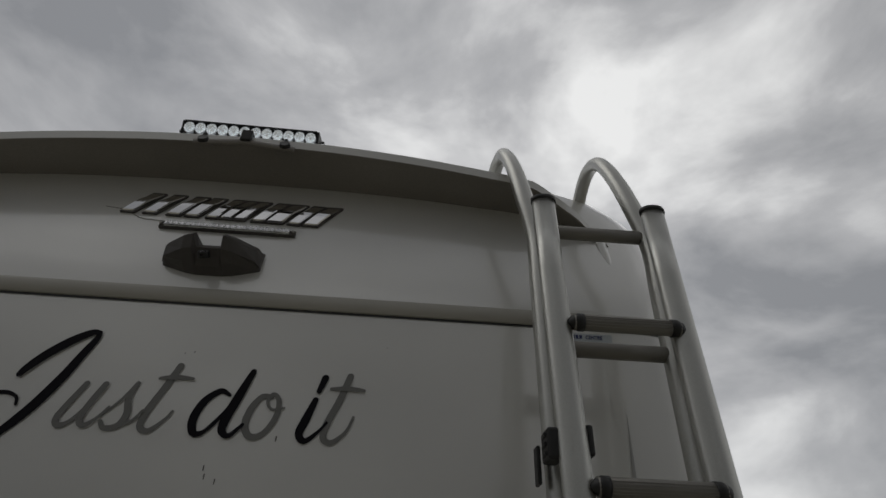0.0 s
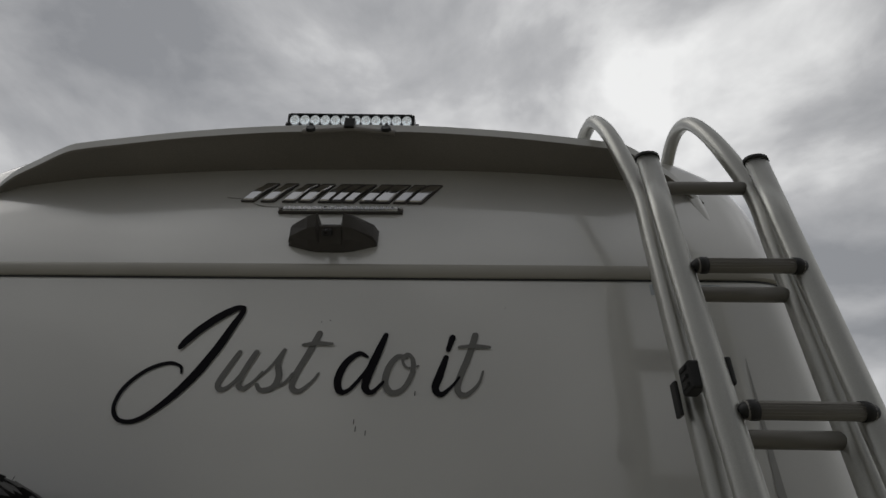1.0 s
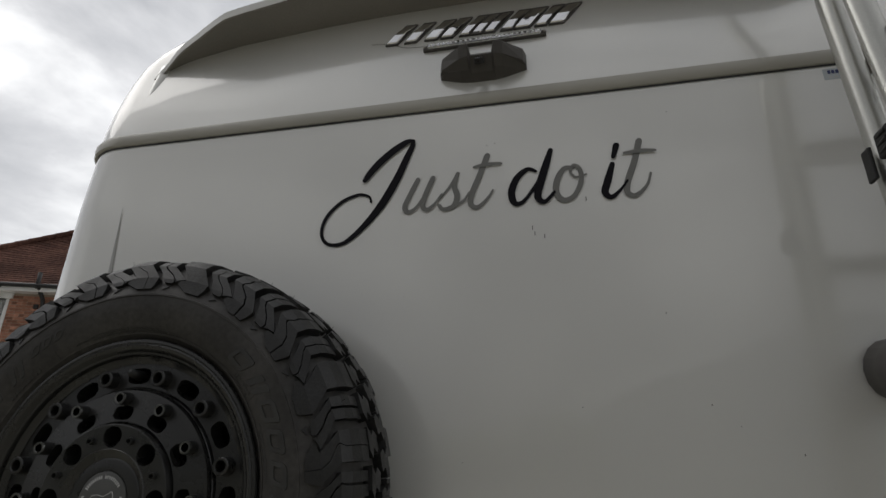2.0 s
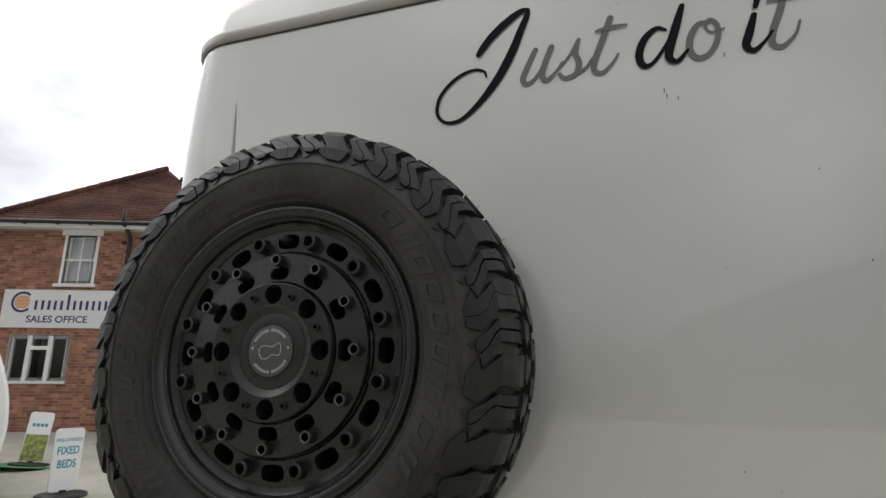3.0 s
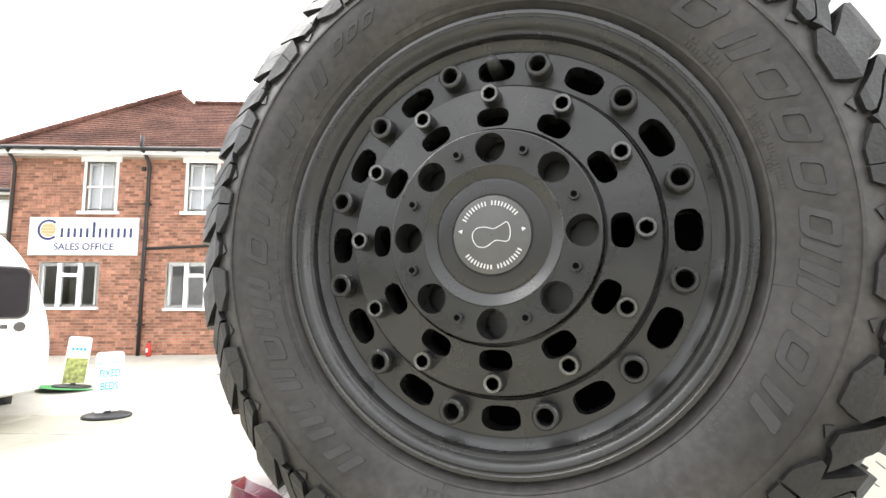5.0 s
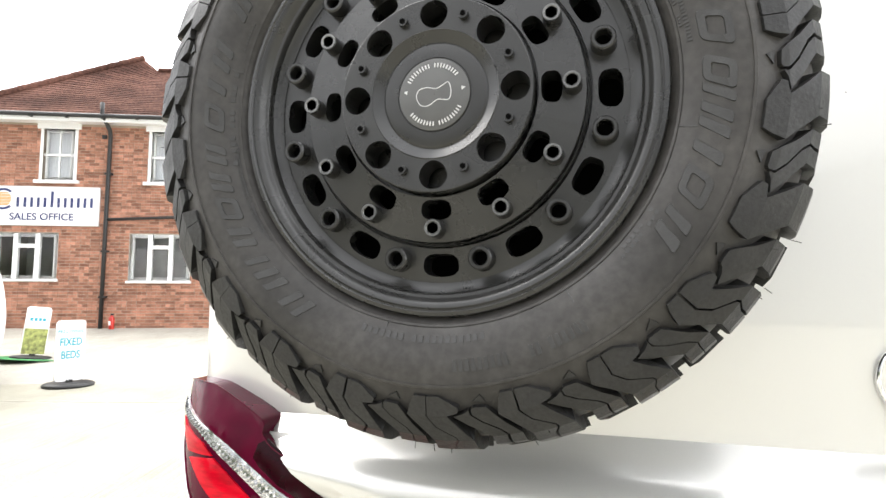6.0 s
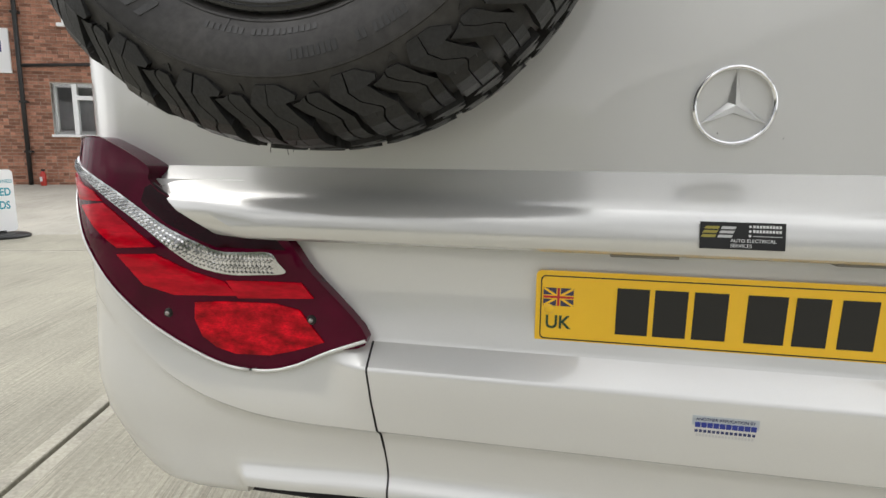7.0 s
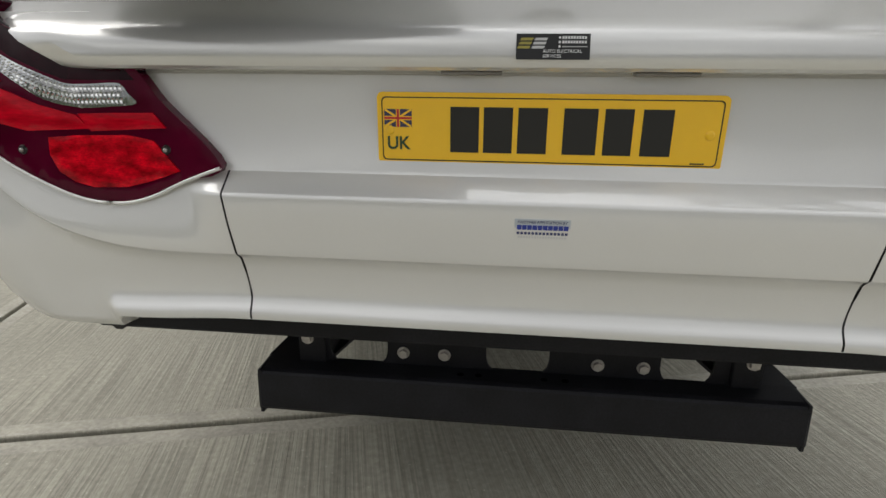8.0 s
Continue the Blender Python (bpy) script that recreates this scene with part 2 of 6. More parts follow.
def concrete(name, col, turn):
    """Brushed concrete: broom lines, blotches, specks."""
    m = mat(name, col, 0.85, vary=0.14, vscale=1.1, fine=0.13, fscale=55)
    nt = m.node_tree
    N, L = nt.nodes.new, nt.links.new
    p = nt.nodes["Principled BSDF"]
    tc = N("ShaderNodeTexCoord")
    mp = N("ShaderNodeMapping")
    mp.inputs["Rotation"].default_value = (0, 0, -turn)
    st = N("ShaderNodeMapping")
    st.inputs["Scale"].default_value = (125, 1.6, 1)
    n = N("ShaderNodeTexNoise")
    n.inputs["Scale"].default_value, n.inputs["Detail"].default_value, n.inputs["Roughness"].default_value = 1.0, 5, 0.6
    b = N("ShaderNodeBump")
    b.inputs["Strength"].default_value, b.inputs["Distance"].default_value = 0.9, 0.006
    L(tc.outputs["Object"], mp.inputs[0]), L(mp.outputs[0], st.inputs[0]), L(st.outputs[0], n.inputs["Vector"])
    L(n.outputs["Fac"], b.inputs["Height"]), L(b.outputs[0], p.inputs["Normal"])
    base = p.inputs["Base Color"].links[0].from_socket
    mr = N("ShaderNodeMapRange")
    mr.inputs["From Min"].default_value, mr.inputs["From Max"].default_value = 0.38, 0.60
    mr.inputs["To Min"].default_value, mr.inputs["To Max"].default_value = 0.70, 1.13
    L(n.outputs["Fac"], mr.inputs["Value"])
    # the broom bit deeper in some places than in others
    worn = N("ShaderNodeTexNoise")
    worn.inputs["Scale"].default_value, worn.inputs["Detail"].default_value = 2.4, 3
    wr = N("ShaderNodeMapRange")
    wr.inputs["From Min"].default_value, wr.inputs["From Max"].default_value = 0.36, 0.60
    wr.inputs["To Min"].default_value, wr.inputs["To Max"].default_value = 0.25, 1.0
    L(tc.outputs["Object"], worn.inputs["Vector"]), L(worn.outputs["Fac"], wr.inputs["Value"])
    mx = N("ShaderNodeMix")
    mx.inputs["A"].default_value = 0.98
    L(wr.outputs[0], mx.inputs["Factor"]), L(mr.outputs[0], mx.inputs["B"])
    # small stones and grit in the surface
    sp = N("ShaderNodeTexNoise")
    sp.inputs["Scale"].default_value, sp.inputs["Detail"].default_value = 85, 1
    sr = N("ShaderNodeMapRange")
    sr.inputs["From Min"].default_value, sr.inputs["From Max"].default_value = 0.70, 0.76
    sr.inputs["To Min"].default_value, sr.inputs["To Max"].default_value = 1.0, 1.45
    L(tc.outputs["Object"], sp.inputs["Vector"]), L(sp.outputs["Fac"], sr.inputs["Value"])
    mu = N("ShaderNodeMath")
    mu.operation = "MULTIPLY"
    L(mx.outputs["Result"], mu.inputs[0]), L(sr.outputs[0], mu.inputs[1])
    vm = N("ShaderNodeVectorMath")
    vm.operation = "SCALE"
    L(base, vm.inputs[0]), L(mu.outputs[0], vm.inputs["Scale"])
    L(vm.outputs[0], p.inputs["Base Color"])
    return m


CONC = concrete("brushed_concrete", (0.315, 0.298, 0.238), 0.28)
CONC2 = concrete("pale_concrete", (0.38, 0.36, 0.31), 0.28)
TROWEL = mat("trowelled_concrete", (0.335, 0.315, 0.258), 0.8, vary=0.22, vscale=5, fine=0.16, fscale=70, bump=0.5, bscale=60)
JOINT = mat("dark_joint_sealant", (0.05, 0.047, 0.042), 0.9, vary=0.3, vscale=8)


# ---- small building tools ----
def part(name, bm, material, parent=None, label="", smooth=False, at=None, sharp=0.6):
    me = bpy.data.meshes.new(name)
    if smooth:
        for f in bm.faces:
            f.smooth = True
        for e in bm.edges:
            if len(e.link_faces) == 2 and e.calc_face_angle(0) > sharp:
                e.smooth = False
    bm.to_mesh(me)
    bm.free()
    me.materials.append(material)
    ob = new(name, me)
    if parent is not None:
        ob.parent = parent
    if at is not None:
        ob.matrix_basis = at
    if label:
        tagged(ob, label)
    return ob


def thing(name, label, category, at=None, group="", kind=""):
    ob = new(name)
    if at is not None:
        ob.matrix_basis = at
    return tagged(ob, label, category, group, kind)


def rotate_y(a):
    return Matrix.Rotation(a, 4, "Y")


def box(bm, lo, hi, bevel=0.0, m=None, seg=2):
    c = [(a + b) / 2 for a, b in zip(lo, hi)]
    d = [abs(b - a) for a, b in zip(lo, hi)]
    t = Matrix.Translation(c) @ Matrix.Diagonal((*d, 1))
    r = bmesh.ops.create_cube(bm, size=1, matrix=(m @ t) if m is not None else t)
    if bevel:
        es = {e for v in r["verts"] for e in v.link_edges}
        bmesh.ops.bevel(bm, geom=list(es), offset=bevel, segments=seg, profile=0.5, affect="EDGES")
    return bm


def new_box(lo, hi, bevel=0.0, m=None):
    return box(bmesh.new(), lo, hi, bevel, m)


def tube(bm, pts, rad, n=12, flat=1.0, caps=True, side=Vector((1, 0, 0))):
    """A round or oval tube along points; flat squeezes it across the side direction's normal."""
    pts = [Vector(p) for p in pts]
    rings = []
    for i, p in enumerate(pts):
        d = (pts[min(i + 1, len(pts) - 1)] - pts[max(i - 1, 0)]).normalized()
        u = side - d * side.dot(d)
        u = u.normalized() if u.length > 1e-4 else d.orthogonal().normalized()
        v = d.cross(u)
        rr = rad[i] if isinstance(rad, (list, tuple)) else rad
        rings.append([bm.verts.new(p + u * (rr * math.cos(2 * math.pi * k / n)) + v * (rr * flat * math.sin(2 * math.pi * k / n))) for k in range(n)])
    for a, b in zip(rings, rings[1:]):
        for k in range(n):
            bm.faces.new((a[k], a[(k + 1) % n], b[(k + 1) % n], b[k]))
    if caps:
        bm.faces.new(rings[0][::-1]), bm.faces.new(rings[-1])
    return bm


def curve_pts(ctrl, per=8, closed=False):
    """Catmull-Rom through control tuples of any length."""
    n = len(ctrl)
    out = []
    c = [np.array(p, float) for p in ctrl]
    for i in range(n if closed else n - 1):
        if closed:
            a, b, d, e = c[i - 1], c[i], c[(i + 1) % n], c[(i + 2) % n]
        else:
            a, b, d, e = c[max(i - 1, 0)], c[i], c[i + 1], c[min(i + 2, n - 1)]
        for k in range(per):
            t = k / per
            out.append(0.5 * (2 * b + (d - a) * t + (2 * a - 5 * b + 4 * d - e) * t * t + (3 * b - a - 3 * d + e) * t ** 3))
    if not closed:
        out.append(c[-1])
    return out


def grid(bm, rows, closed=False):
    vs = [[bm.verts.new(p) for p in r] for r in rows]
    for a, b in zip(vs, vs[1:]):
        n = len(a)
        for k in range(n if closed else n - 1):
            q = (a[k], a[(k + 1) % n], b[(k + 1) % n], b[k])
            bm.faces.new(q)
    return vs


def prism(bm, poly, d0, d1, put):
    """A solid from a 2D outline between depths d0 and d1; put(u, v, d) places a corner."""
    a = [bm.verts.new(put(u, v, d0)) for u, v in poly]
    b = [bm.verts.new(put(u, v, d1)) for u, v in poly]
    n = len(poly)
    bm.faces.new(b)
    bm.faces.new(a[::-1])
    for k in range(n):
        bm.faces.new((a[k], a[(k + 1) % n], b[(k + 1) % n], b[k]))


def fix(bm):
    bmesh.ops.recalc_face_normals(bm, faces=bm.faces)
    return bm


def word(text, size, material, parent, m, name="lettering", bold=0.0, depth=0.0006, squeeze=1.0, align="CENTER"):
    """Text as a flat mesh: it lies in the xz plane of m and faces -y."""
    cu = bpy.data.curves.new(name, "FONT")
    cu.body, cu.size, cu.align_x, cu.extrude, cu.offset = text, size, align, depth, bold
    tmp = bpy.data.objects.new(name, cu)
    me = bpy.data.meshes.new_from_object(tmp)
    bpy.data.objects.remove(tmp)
    me.materials.clear()
    me.materials.append(material)
    me.transform(Matrix.Rotation(radians(90), 4, "X") @ Matrix.Diagonal((squeeze, 1, 1, 1)))
    ob = new(name, me)
    ob.parent = parent
    ob.matrix_basis = m
    return ob


def bars(n, x0, x1, z0, z1, material, parent, m, name="print_bar", gap=0.25, y0=-0.0006):
    """A row of n plain blocks where writing is not lettered."""
    w = (x1 - x0) / n
    for i in range(n):
        part(name, new_box((x0 + i * w, y0, z0), (x0 + (i + 1 - gap) * w, 0, z1)), material, parent, at=m)


def sstep(a, b, x):
    x = min(1.0, max(0.0, (x - a) / (b - a)))
    return x * x * (3 - 2 * x)


# ---- ground ----
E1, E2 = Vector((0.963, 0.27, 0)), Vector((-0.27, 0.963, 0))     # directions of the concrete bays
FN = Vector((-0.375, 0.927, 0))                                  # away from the vehicle, square to the office front


def rise(q):
    return 0.38 * min(1.0, max(0.0, (q - 7.7) / 6.0))


def make_ground():
    bm = bmesh.new()
    box(bm, (-400, -400, -0.4), (400, 400, -0.025))
    g = tagged(part("ground", bm, JOINT), "dark compacted ground under the concrete yard", "ground", kind="structure")
    # sloping pale forecourt in front of the office
    bm = bmesh.new()
    fu = Vector((0.927, 0.375, 0))
    rows = []
    for q in (7.68, 7.7, 9, 11, 13.7, 20, 120):
        rows.append([fu * s + FN * q + Vector((0, 0, rise(q))) for s in (-120, -40, -25, -15, -8, 0, 8, 20, 60, 120)])
    grid(bm, rows)
    tagged(part("forecourt", fix(bm), CONC2), "pale sloping concrete forecourt before the brick office", "concrete", kind="structure")
    # bays of brushed concrete, parted by open joints
    yard = tagged(new("concrete_yard"), "brushed concrete yard in large bays with dark joints", "concrete", kind="structure")
    a0, b0, da, db, gp = -1.76, 0.606, 5.0, 5.2, 0.011
    for i in range(-4, 5):
        for j in range(-5, 2):
            pts = []
            for a, b in ((0, 0), (1, 0), (1, 1), (0, 1)):
                aa = a0 + (i + a) * da + (gp if a == 0 else -gp)
                bb = b0 + (j + b) * db + (gp if b == 0 else -gp)
                pts.append(E1 * aa + E2 * bb)
            if min(p.dot(FN) for p in pts) > 7.6:
                continue
            bm = bmesh.new()
            vs = [bm.verts.new(p) for p in pts]
            f = bm.faces.new(vs)
            bmesh.ops.bisect_plane(bm, geom=bm.verts[:] + bm.edges[:] + bm.faces[:], plane_co=FN * 7.68, plane_no=FN, clear_outer=True)
            if not bm.faces:
                bm.free()
                continue
            up = bmesh.ops.extrude_face_region(bm, geom=bm.faces[:])
            for v in up["geom"]:
                if isinstance(v, bmesh.types.BMVert):
                    v.co.z -= 0.03
            fix(bm)
            top = [f for f in bm.faces if f.normal.z > 0.9]
            rim = bmesh.ops.inset_region(bm, faces=top, thickness=0.085, depth=0.0)["faces"]
            slab_edges = list({e for f in rim for e in f.edges if all(abs(v.co.z) < 1e-4 for v in e.verts) and any(g.normal.z < 0.5 for g in e.link_faces)})
            for f in rim:
                f.material_index = 1
            bmesh.ops.bevel(bm, geom=slab_edges, offset=0.006, segments=2, profile=0.5, affect="EDGES")
            part("slab", bm, CONC, yard).data.materials.append(TROWEL)
    return g


make_ground()


# ---- motorhome: body ----
HALF, ROUND = 1.14, 0.16
van = thing("motorhome", "silver-grey motorhome rear with spoiler, bumper and red tail lamps", "motorhome")


def ring_pt(t, w, r, yc, z, length=6.2):
    """t: -3..3; up to 1 the flat rear, 1 to 2 the rounded corner, 2 to 3 the side."""
    s, a = (-1 if t < 0 else 1), abs(t)
    if a <= 1:
        return (s * a * (w - r), yc, z)
    if a <= 2:
        th = (a - 1) * math.pi / 2
        return (s * (w - r + r * math.sin(th)), yc + r - r * math.cos(th), z)
    return (s * w, yc + r + (a - 2) * (length - yc - r), z)


TS = [-3, -2.5, -2.1, -2.02] + [-2 + k / 10 for k in range(10)] + [-1 + k / 8 for k in range(17)] + [1 + k / 10 for k in range(1, 11)] + [2.02, 2.1, 2.5, 3]


def loft(levels, ts=TS):
    bm = bmesh.new()
    grid(bm, [[ring_pt(t, w, r, yc, z) for t in ts] for z, yc, w, r in levels])
    return fix(bm)


CAP = [(2.322, 0.0, 1.099, 0.15), (2.36, 0.005, 1.098, 0.145), (2.42, 0.016, 1.095, 0.14), (2.48, 0.030, 1.090, 0.135), (2.54, 0.045, 1.083, 0.13), (2.60, 0.058, 1.070, 0.13), (2.65, 0.070, 1.047, 0.135),
       (2.70, 0.085, 1.012, 0.15), (2.745, 0.108, 0.945, 0.18), (2.78, 0.140, 0.855, 0.20), (2.81, 0.19, 0.72, 0.23), (2.83, 0.26, 0.54, 0.25)]


def cap_y(z):
    """The rear face of the upper panel at height z."""
    return float(np.interp(z, [c[0] for c in CAP], [c[1] for c in CAP]))


def make_body():
    part("rear_panel", loft([(1.0, 0.0, HALF, ROUND), (1.2, 0.0, HALF, ROUND), (1.6, 0.0, HALF, ROUND), (2.0, 0.0, 1.122, 0.155), (2.15, 0.0, 1.112, 0.15), (2.296, 0.0, 1.098, 0.15)]), PAINT, van, smooth=True)
    bm = loft(CAP)
    top = [ring_pt(t, 0.54, 0.25, 0.26, 2.83) for t in TS]
    bm.faces.new([bm.verts.new(p) for p in top])
    part("upper_panel", fix(bm), PAINT, van, smooth=True)
    # moulded strip over the seam
    prof = [(2.292, 0.002), (2.293, -0.004), (2.297, -0.007), (2.317, -0.008), (2.325, -0.004), (2.327, 0.004)]
    bm = bmesh.new()
    grid(bm, [[ring_pt(t, 1.098 - y, 0.15 - y * 0.5, y, z) for t in TS] for z, y in prof])
    part("seam_strip", fix(bm), STRIP, van, "silver moulded strip across the rear", smooth=True)
    # black band drawn as the shadow line under the strip
    bm = bmesh.new()
    grid(bm, [[ring_pt(t, 1.099, 0.15, -0.0015, z) for t in TS] for z in (2.2875, 2.292)])
    part("seam_shadow_gasket", fix(bm), INK, van, "thin black line painted as shadow below the seam strip")
    # unseen box, added to block light beneath the open body
    part("underbody", new_box((-1.0, 0.9, 0.45), (1.0, 6.0, 1.05)), UNDER, van, "unseen black box that keeps light from below out")
    part("front_bulkhead", new_box((-1.13, 6.15, 0.5), (1.13, 6.2, 2.3)), PAINT, van)


make_body()


def make_spoiler():
    """A shelf over the upper panel; its thin lip droops towards both ends."""
    st = [(0.0, -0.042, 2.688, 2.668), (0.2, -0.042, 2.682, 2.666), (0.4, -0.042, 2.664, 2.656), (0.56, -0.041, 2.642, 2.640), (0.66, -0.040, 2.626, 2.630), (0.70, -0.034, 2.618, 2.624), (0.78, -0.008, 2.597, 2.606), (0.84, 0.012, 2.580, 2.590), (0.89, 0.034, 2.554, 2.564), (0.93, 0.046, 2.528, 2.533)]
    cp = curve_pts(st, 4)
    cp = [(-c[0], *c[1:]) for c in cp[:0:-1]] + [tuple(c) for c in cp]
    rows = []
    for x, yl, zl, zw in cp:
        yw = cap_y(zw) - 0.004
        k = 1 - sstep(0.8, 0.93, abs(x))
        rows.append([(x, yw + 0.03, zw - 0.0), (x, yw, zw), (x, yl + 0.004, zl), (x, yl, zl + 0.003), (x, yl - 0.003, zl + 0.014 + 0.008 * k), (x, yl + 0.003, zl + 0.019 + 0.010 * k), (x, yl + 0.10, zl + 0.03 + 0.03 * k), (x, yl + 0.30, zl + 0.04 + 0.06 * k)])
    # underside split from the lip so its shade can be painted darker
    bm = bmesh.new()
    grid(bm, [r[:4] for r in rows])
    under = part("rear_spoiler", fix(bm), SPOILER, van, "silver spoiler underside with its shade painted grey-brown", smooth=True)
    bm = bmesh.new()
    grid(bm, [r[3:] for r in rows])
    part("spoiler_lip", fix(bm), PAINT, under, "silver painted lip and top of the spoiler", smooth=True)
    # ridges that run down from the spoiler's ends and fade into the panel
    for s in (-1, 1):
        bm = bmesh.new()
        ks = [k / 10 for k in range(11)]
        pts = [Vector((s * (0.908 + 0.022 * k), cap_y(2.575 - 0.17 * k) + 0.006 + 0.004 * k, 2.575 - 0.17 * k)) for k in ks]
        tube(bm, pts, [0.021 - 0.017 * k ** 1.2 for k in ks], 12, 0.75)
        part("spoiler_ridge", bm, PAINT, van, "painted ridge below the spoiler's end", smooth=True)


make_spoiler()


# ---- motorhome: ledge, bumper, lamps ----
def make_ledge():
    prof = [(0.008, 1.0760), (-0.030, 1.0555), (-0.062, 1.0375), (-0.081, 1.0255), (-0.0925, 1.0135), (-0.0985, 1.0010), (-0.1015, 0.9860), (-0.1018, 0.9750), (-0.0985, 0.9660), (-0.092, 0.9615), (-0.06, 0.959), (0.02, 0.956)]
    rows = []
    for f in [-1 + k / 12 for k in range(25)]:
        row = []
        for y, z in prof:
            xe = 0.765 + 0.092 * sstep(0.955, 1.02, z) + 0.056 * sstep(1.010, 1.054, z)
            e = sstep(0.93, 1.0, abs(f))
            row.append((f * xe, y + 0.02 * e * min(1.0, max(0.0, -y / 0.06)), z))
        rows.append(row)
    bm = bmesh.new()
    vs = grid(bm, rows)
    bm.faces.new(vs[0]), bm.faces.new(vs[-1])
    part("rear_ledge", fix(bm), LEDGEP, van, smooth=True, sharp=0.5)
    for x0, x1 in ((-0.16, -0.07), (0.12, 0.21)):
        part("plate_lamp", new_box((x0, -0.086, 0.9565), (x1, -0.06, 0.9605), 0.0012), SPOILER, van, "slim grey plate lamp under the ledge")


make_ledge()

# bumper profile: y and z from the plate recess down to the lower lip
UPPER = [(-0.048, 0.965), (-0.056, 0.955), (-0.060, 0.90), (-0.066, 0.810), (-0.0695, 0.8035), (-0.074, 0.7995), (-0.1045, 0.7745), (-0.1078, 0.7710), (-0.109, 0.7665), (-0.1075, 0.72), (-0.1055, 0.682)]
COVE = [(-0.1052, 0.6730), (-0.1046, 0.6705), (-0.1020, 0.6685), (-0.0965, 0.6655), (-0.0925, 0.6600), (-0.0900, 0.6450), (-0.0890, 0.615)]
LIP = [(-0.0890, 0.600), (-0.0900, 0.592), (-0.0925, 0.586), (-0.0960, 0.5805), (-0.0995, 0.5760), (-0.1025, 0.5720), (-0.1045, 0.5675), (-0.1050, 0.5610), (-0.1040, 0.5555), (-0.099, 0.5525), (-0.03, 0.549)]
BUMP = UPPER + COVE + LIP


ZW = [0.48, 0.50, 0.55, 0.635, 0.72, 0.79, 0.88, 0.95, 1.08, 1.14]
WW = [0.90, 0.95, 1.013, 1.067, 1.089, 1.096, 1.103, 1.115, 1.128, 1.132]


def low_w(z):
    """Half width of the vehicle's rear below the ledge."""
    return sum(float(np.interp(z + 0.012 * k, ZW, WW)) for k in range(-3, 4)) / 7


OUT_Z = [0.50, 0.55, 0.62, 0.68, 0.72, 0.765, 0.80, 0.84, 0.90, 0.95, 1.05, 1.12]
OUT_Y = [-0.088, -0.098, -0.104, -0.106, -0.0990, -0.0860, -0.0800, -0.0755, -0.070, -0.064, -0.046, -0.022]


def outer_y(z):
    """The corner's outer face under and behind the lamp."""
    return sum(float(np.interp(z + 0.010 * k, OUT_Z, OUT_Y)) for k in range(-3, 4)) / 7


def seam_x(z):
    return 0.468 + 0.032 * sstep(0.55, 0.80, min(z, 0.80))


def corner_column(t, x0):
    """One column of the bumper's corner: t 0..1 rear, to 2 round the corner, to 3 the side."""
    q = x0 + max(0.0, t - 1) * 0.25
    k = sstep(0.485, 0.565, x0)                       # the shelf fades under the lamp
    zc = sum(float(np.interp(q + 0.015 * j, [0.58, 0.65, 0.73, 0.81, 0.86, 0.91, 0.95, 1.00, 1.16], [0.668, 0.670, 0.682, 0.710, 0.740, 0.782, 0.815, 0.85, 0.89])) for j in range(-3, 4)) / 7
    f = 1 - sstep(1.05, 1.55, t)                     # the crease fades round the corner
    lip = 1 - sstep(0.752, 0.800, x0)
    down = 0.008 * sstep(0.50, 0.74, x0) + 0.026 * sstep(0.755, 0.81, x0) - 0.02 * sstep(1.2, 2, t)
    top = max(0.815, zc + 0.06)
    pts = []
    for z in (1.05, 0.95, 0.87):
        zz = top + (z - 0.815) * (1.05 - top) / 0.235
        zz = 0.815 + (zz - 0.815) * sstep(0.50, 0.70, x0) + 0.0006 * (z - 0.8)
        pts.append((-0.066 * (1 - k) + (outer_y(zz) + 0.004) * k, zz))
    for y, z in BUMP[4:10] + [(-0.1065, 0.695)]:
        zz = top - (0.815 - z) * (top - zc - 0.016) / (0.815 - 0.684)
        pts.append((y * (1 - k) + outer_y(zz) * k, zz))
    up = outer_y(zc + 0.01) * k - 0.1060 * (1 - k)
    for dy, dz in ((0.0, 0.0070), (0.0006, 0.0025), (0.0032, -0.0002), (0.0085, -0.0035), (0.0125, -0.0090), (0.0146, -0.0265)):
        pts.append((up + dy * f + k * (outer_y(zc + dz) - outer_y(zc + 0.01)), zc + dz))
    low = 0.602 - down
    for g in (0.25, 0.5, 0.75):
        zz = zc - 0.0245 + (low - zc + 0.0245) * g
        pts.append((outer_y(zz) + 0.0150 * f, zz))
    for y, z in LIP:
        zz = z - down
        flat = (-0.0895 if z > 0.552 else -0.07 + 0.03 * (z < 0.55)) + 0.02 * max(0.0, 0.53 - zz) / 0.02 * (1 - lip)
        yy = y * lip + flat * (1 - lip)
        yo = outer_y(zz) + (0.03 if z < 0.55 else 0.0)
        pts.append((yy * f + yo * (1 - f), zz))
    return pts


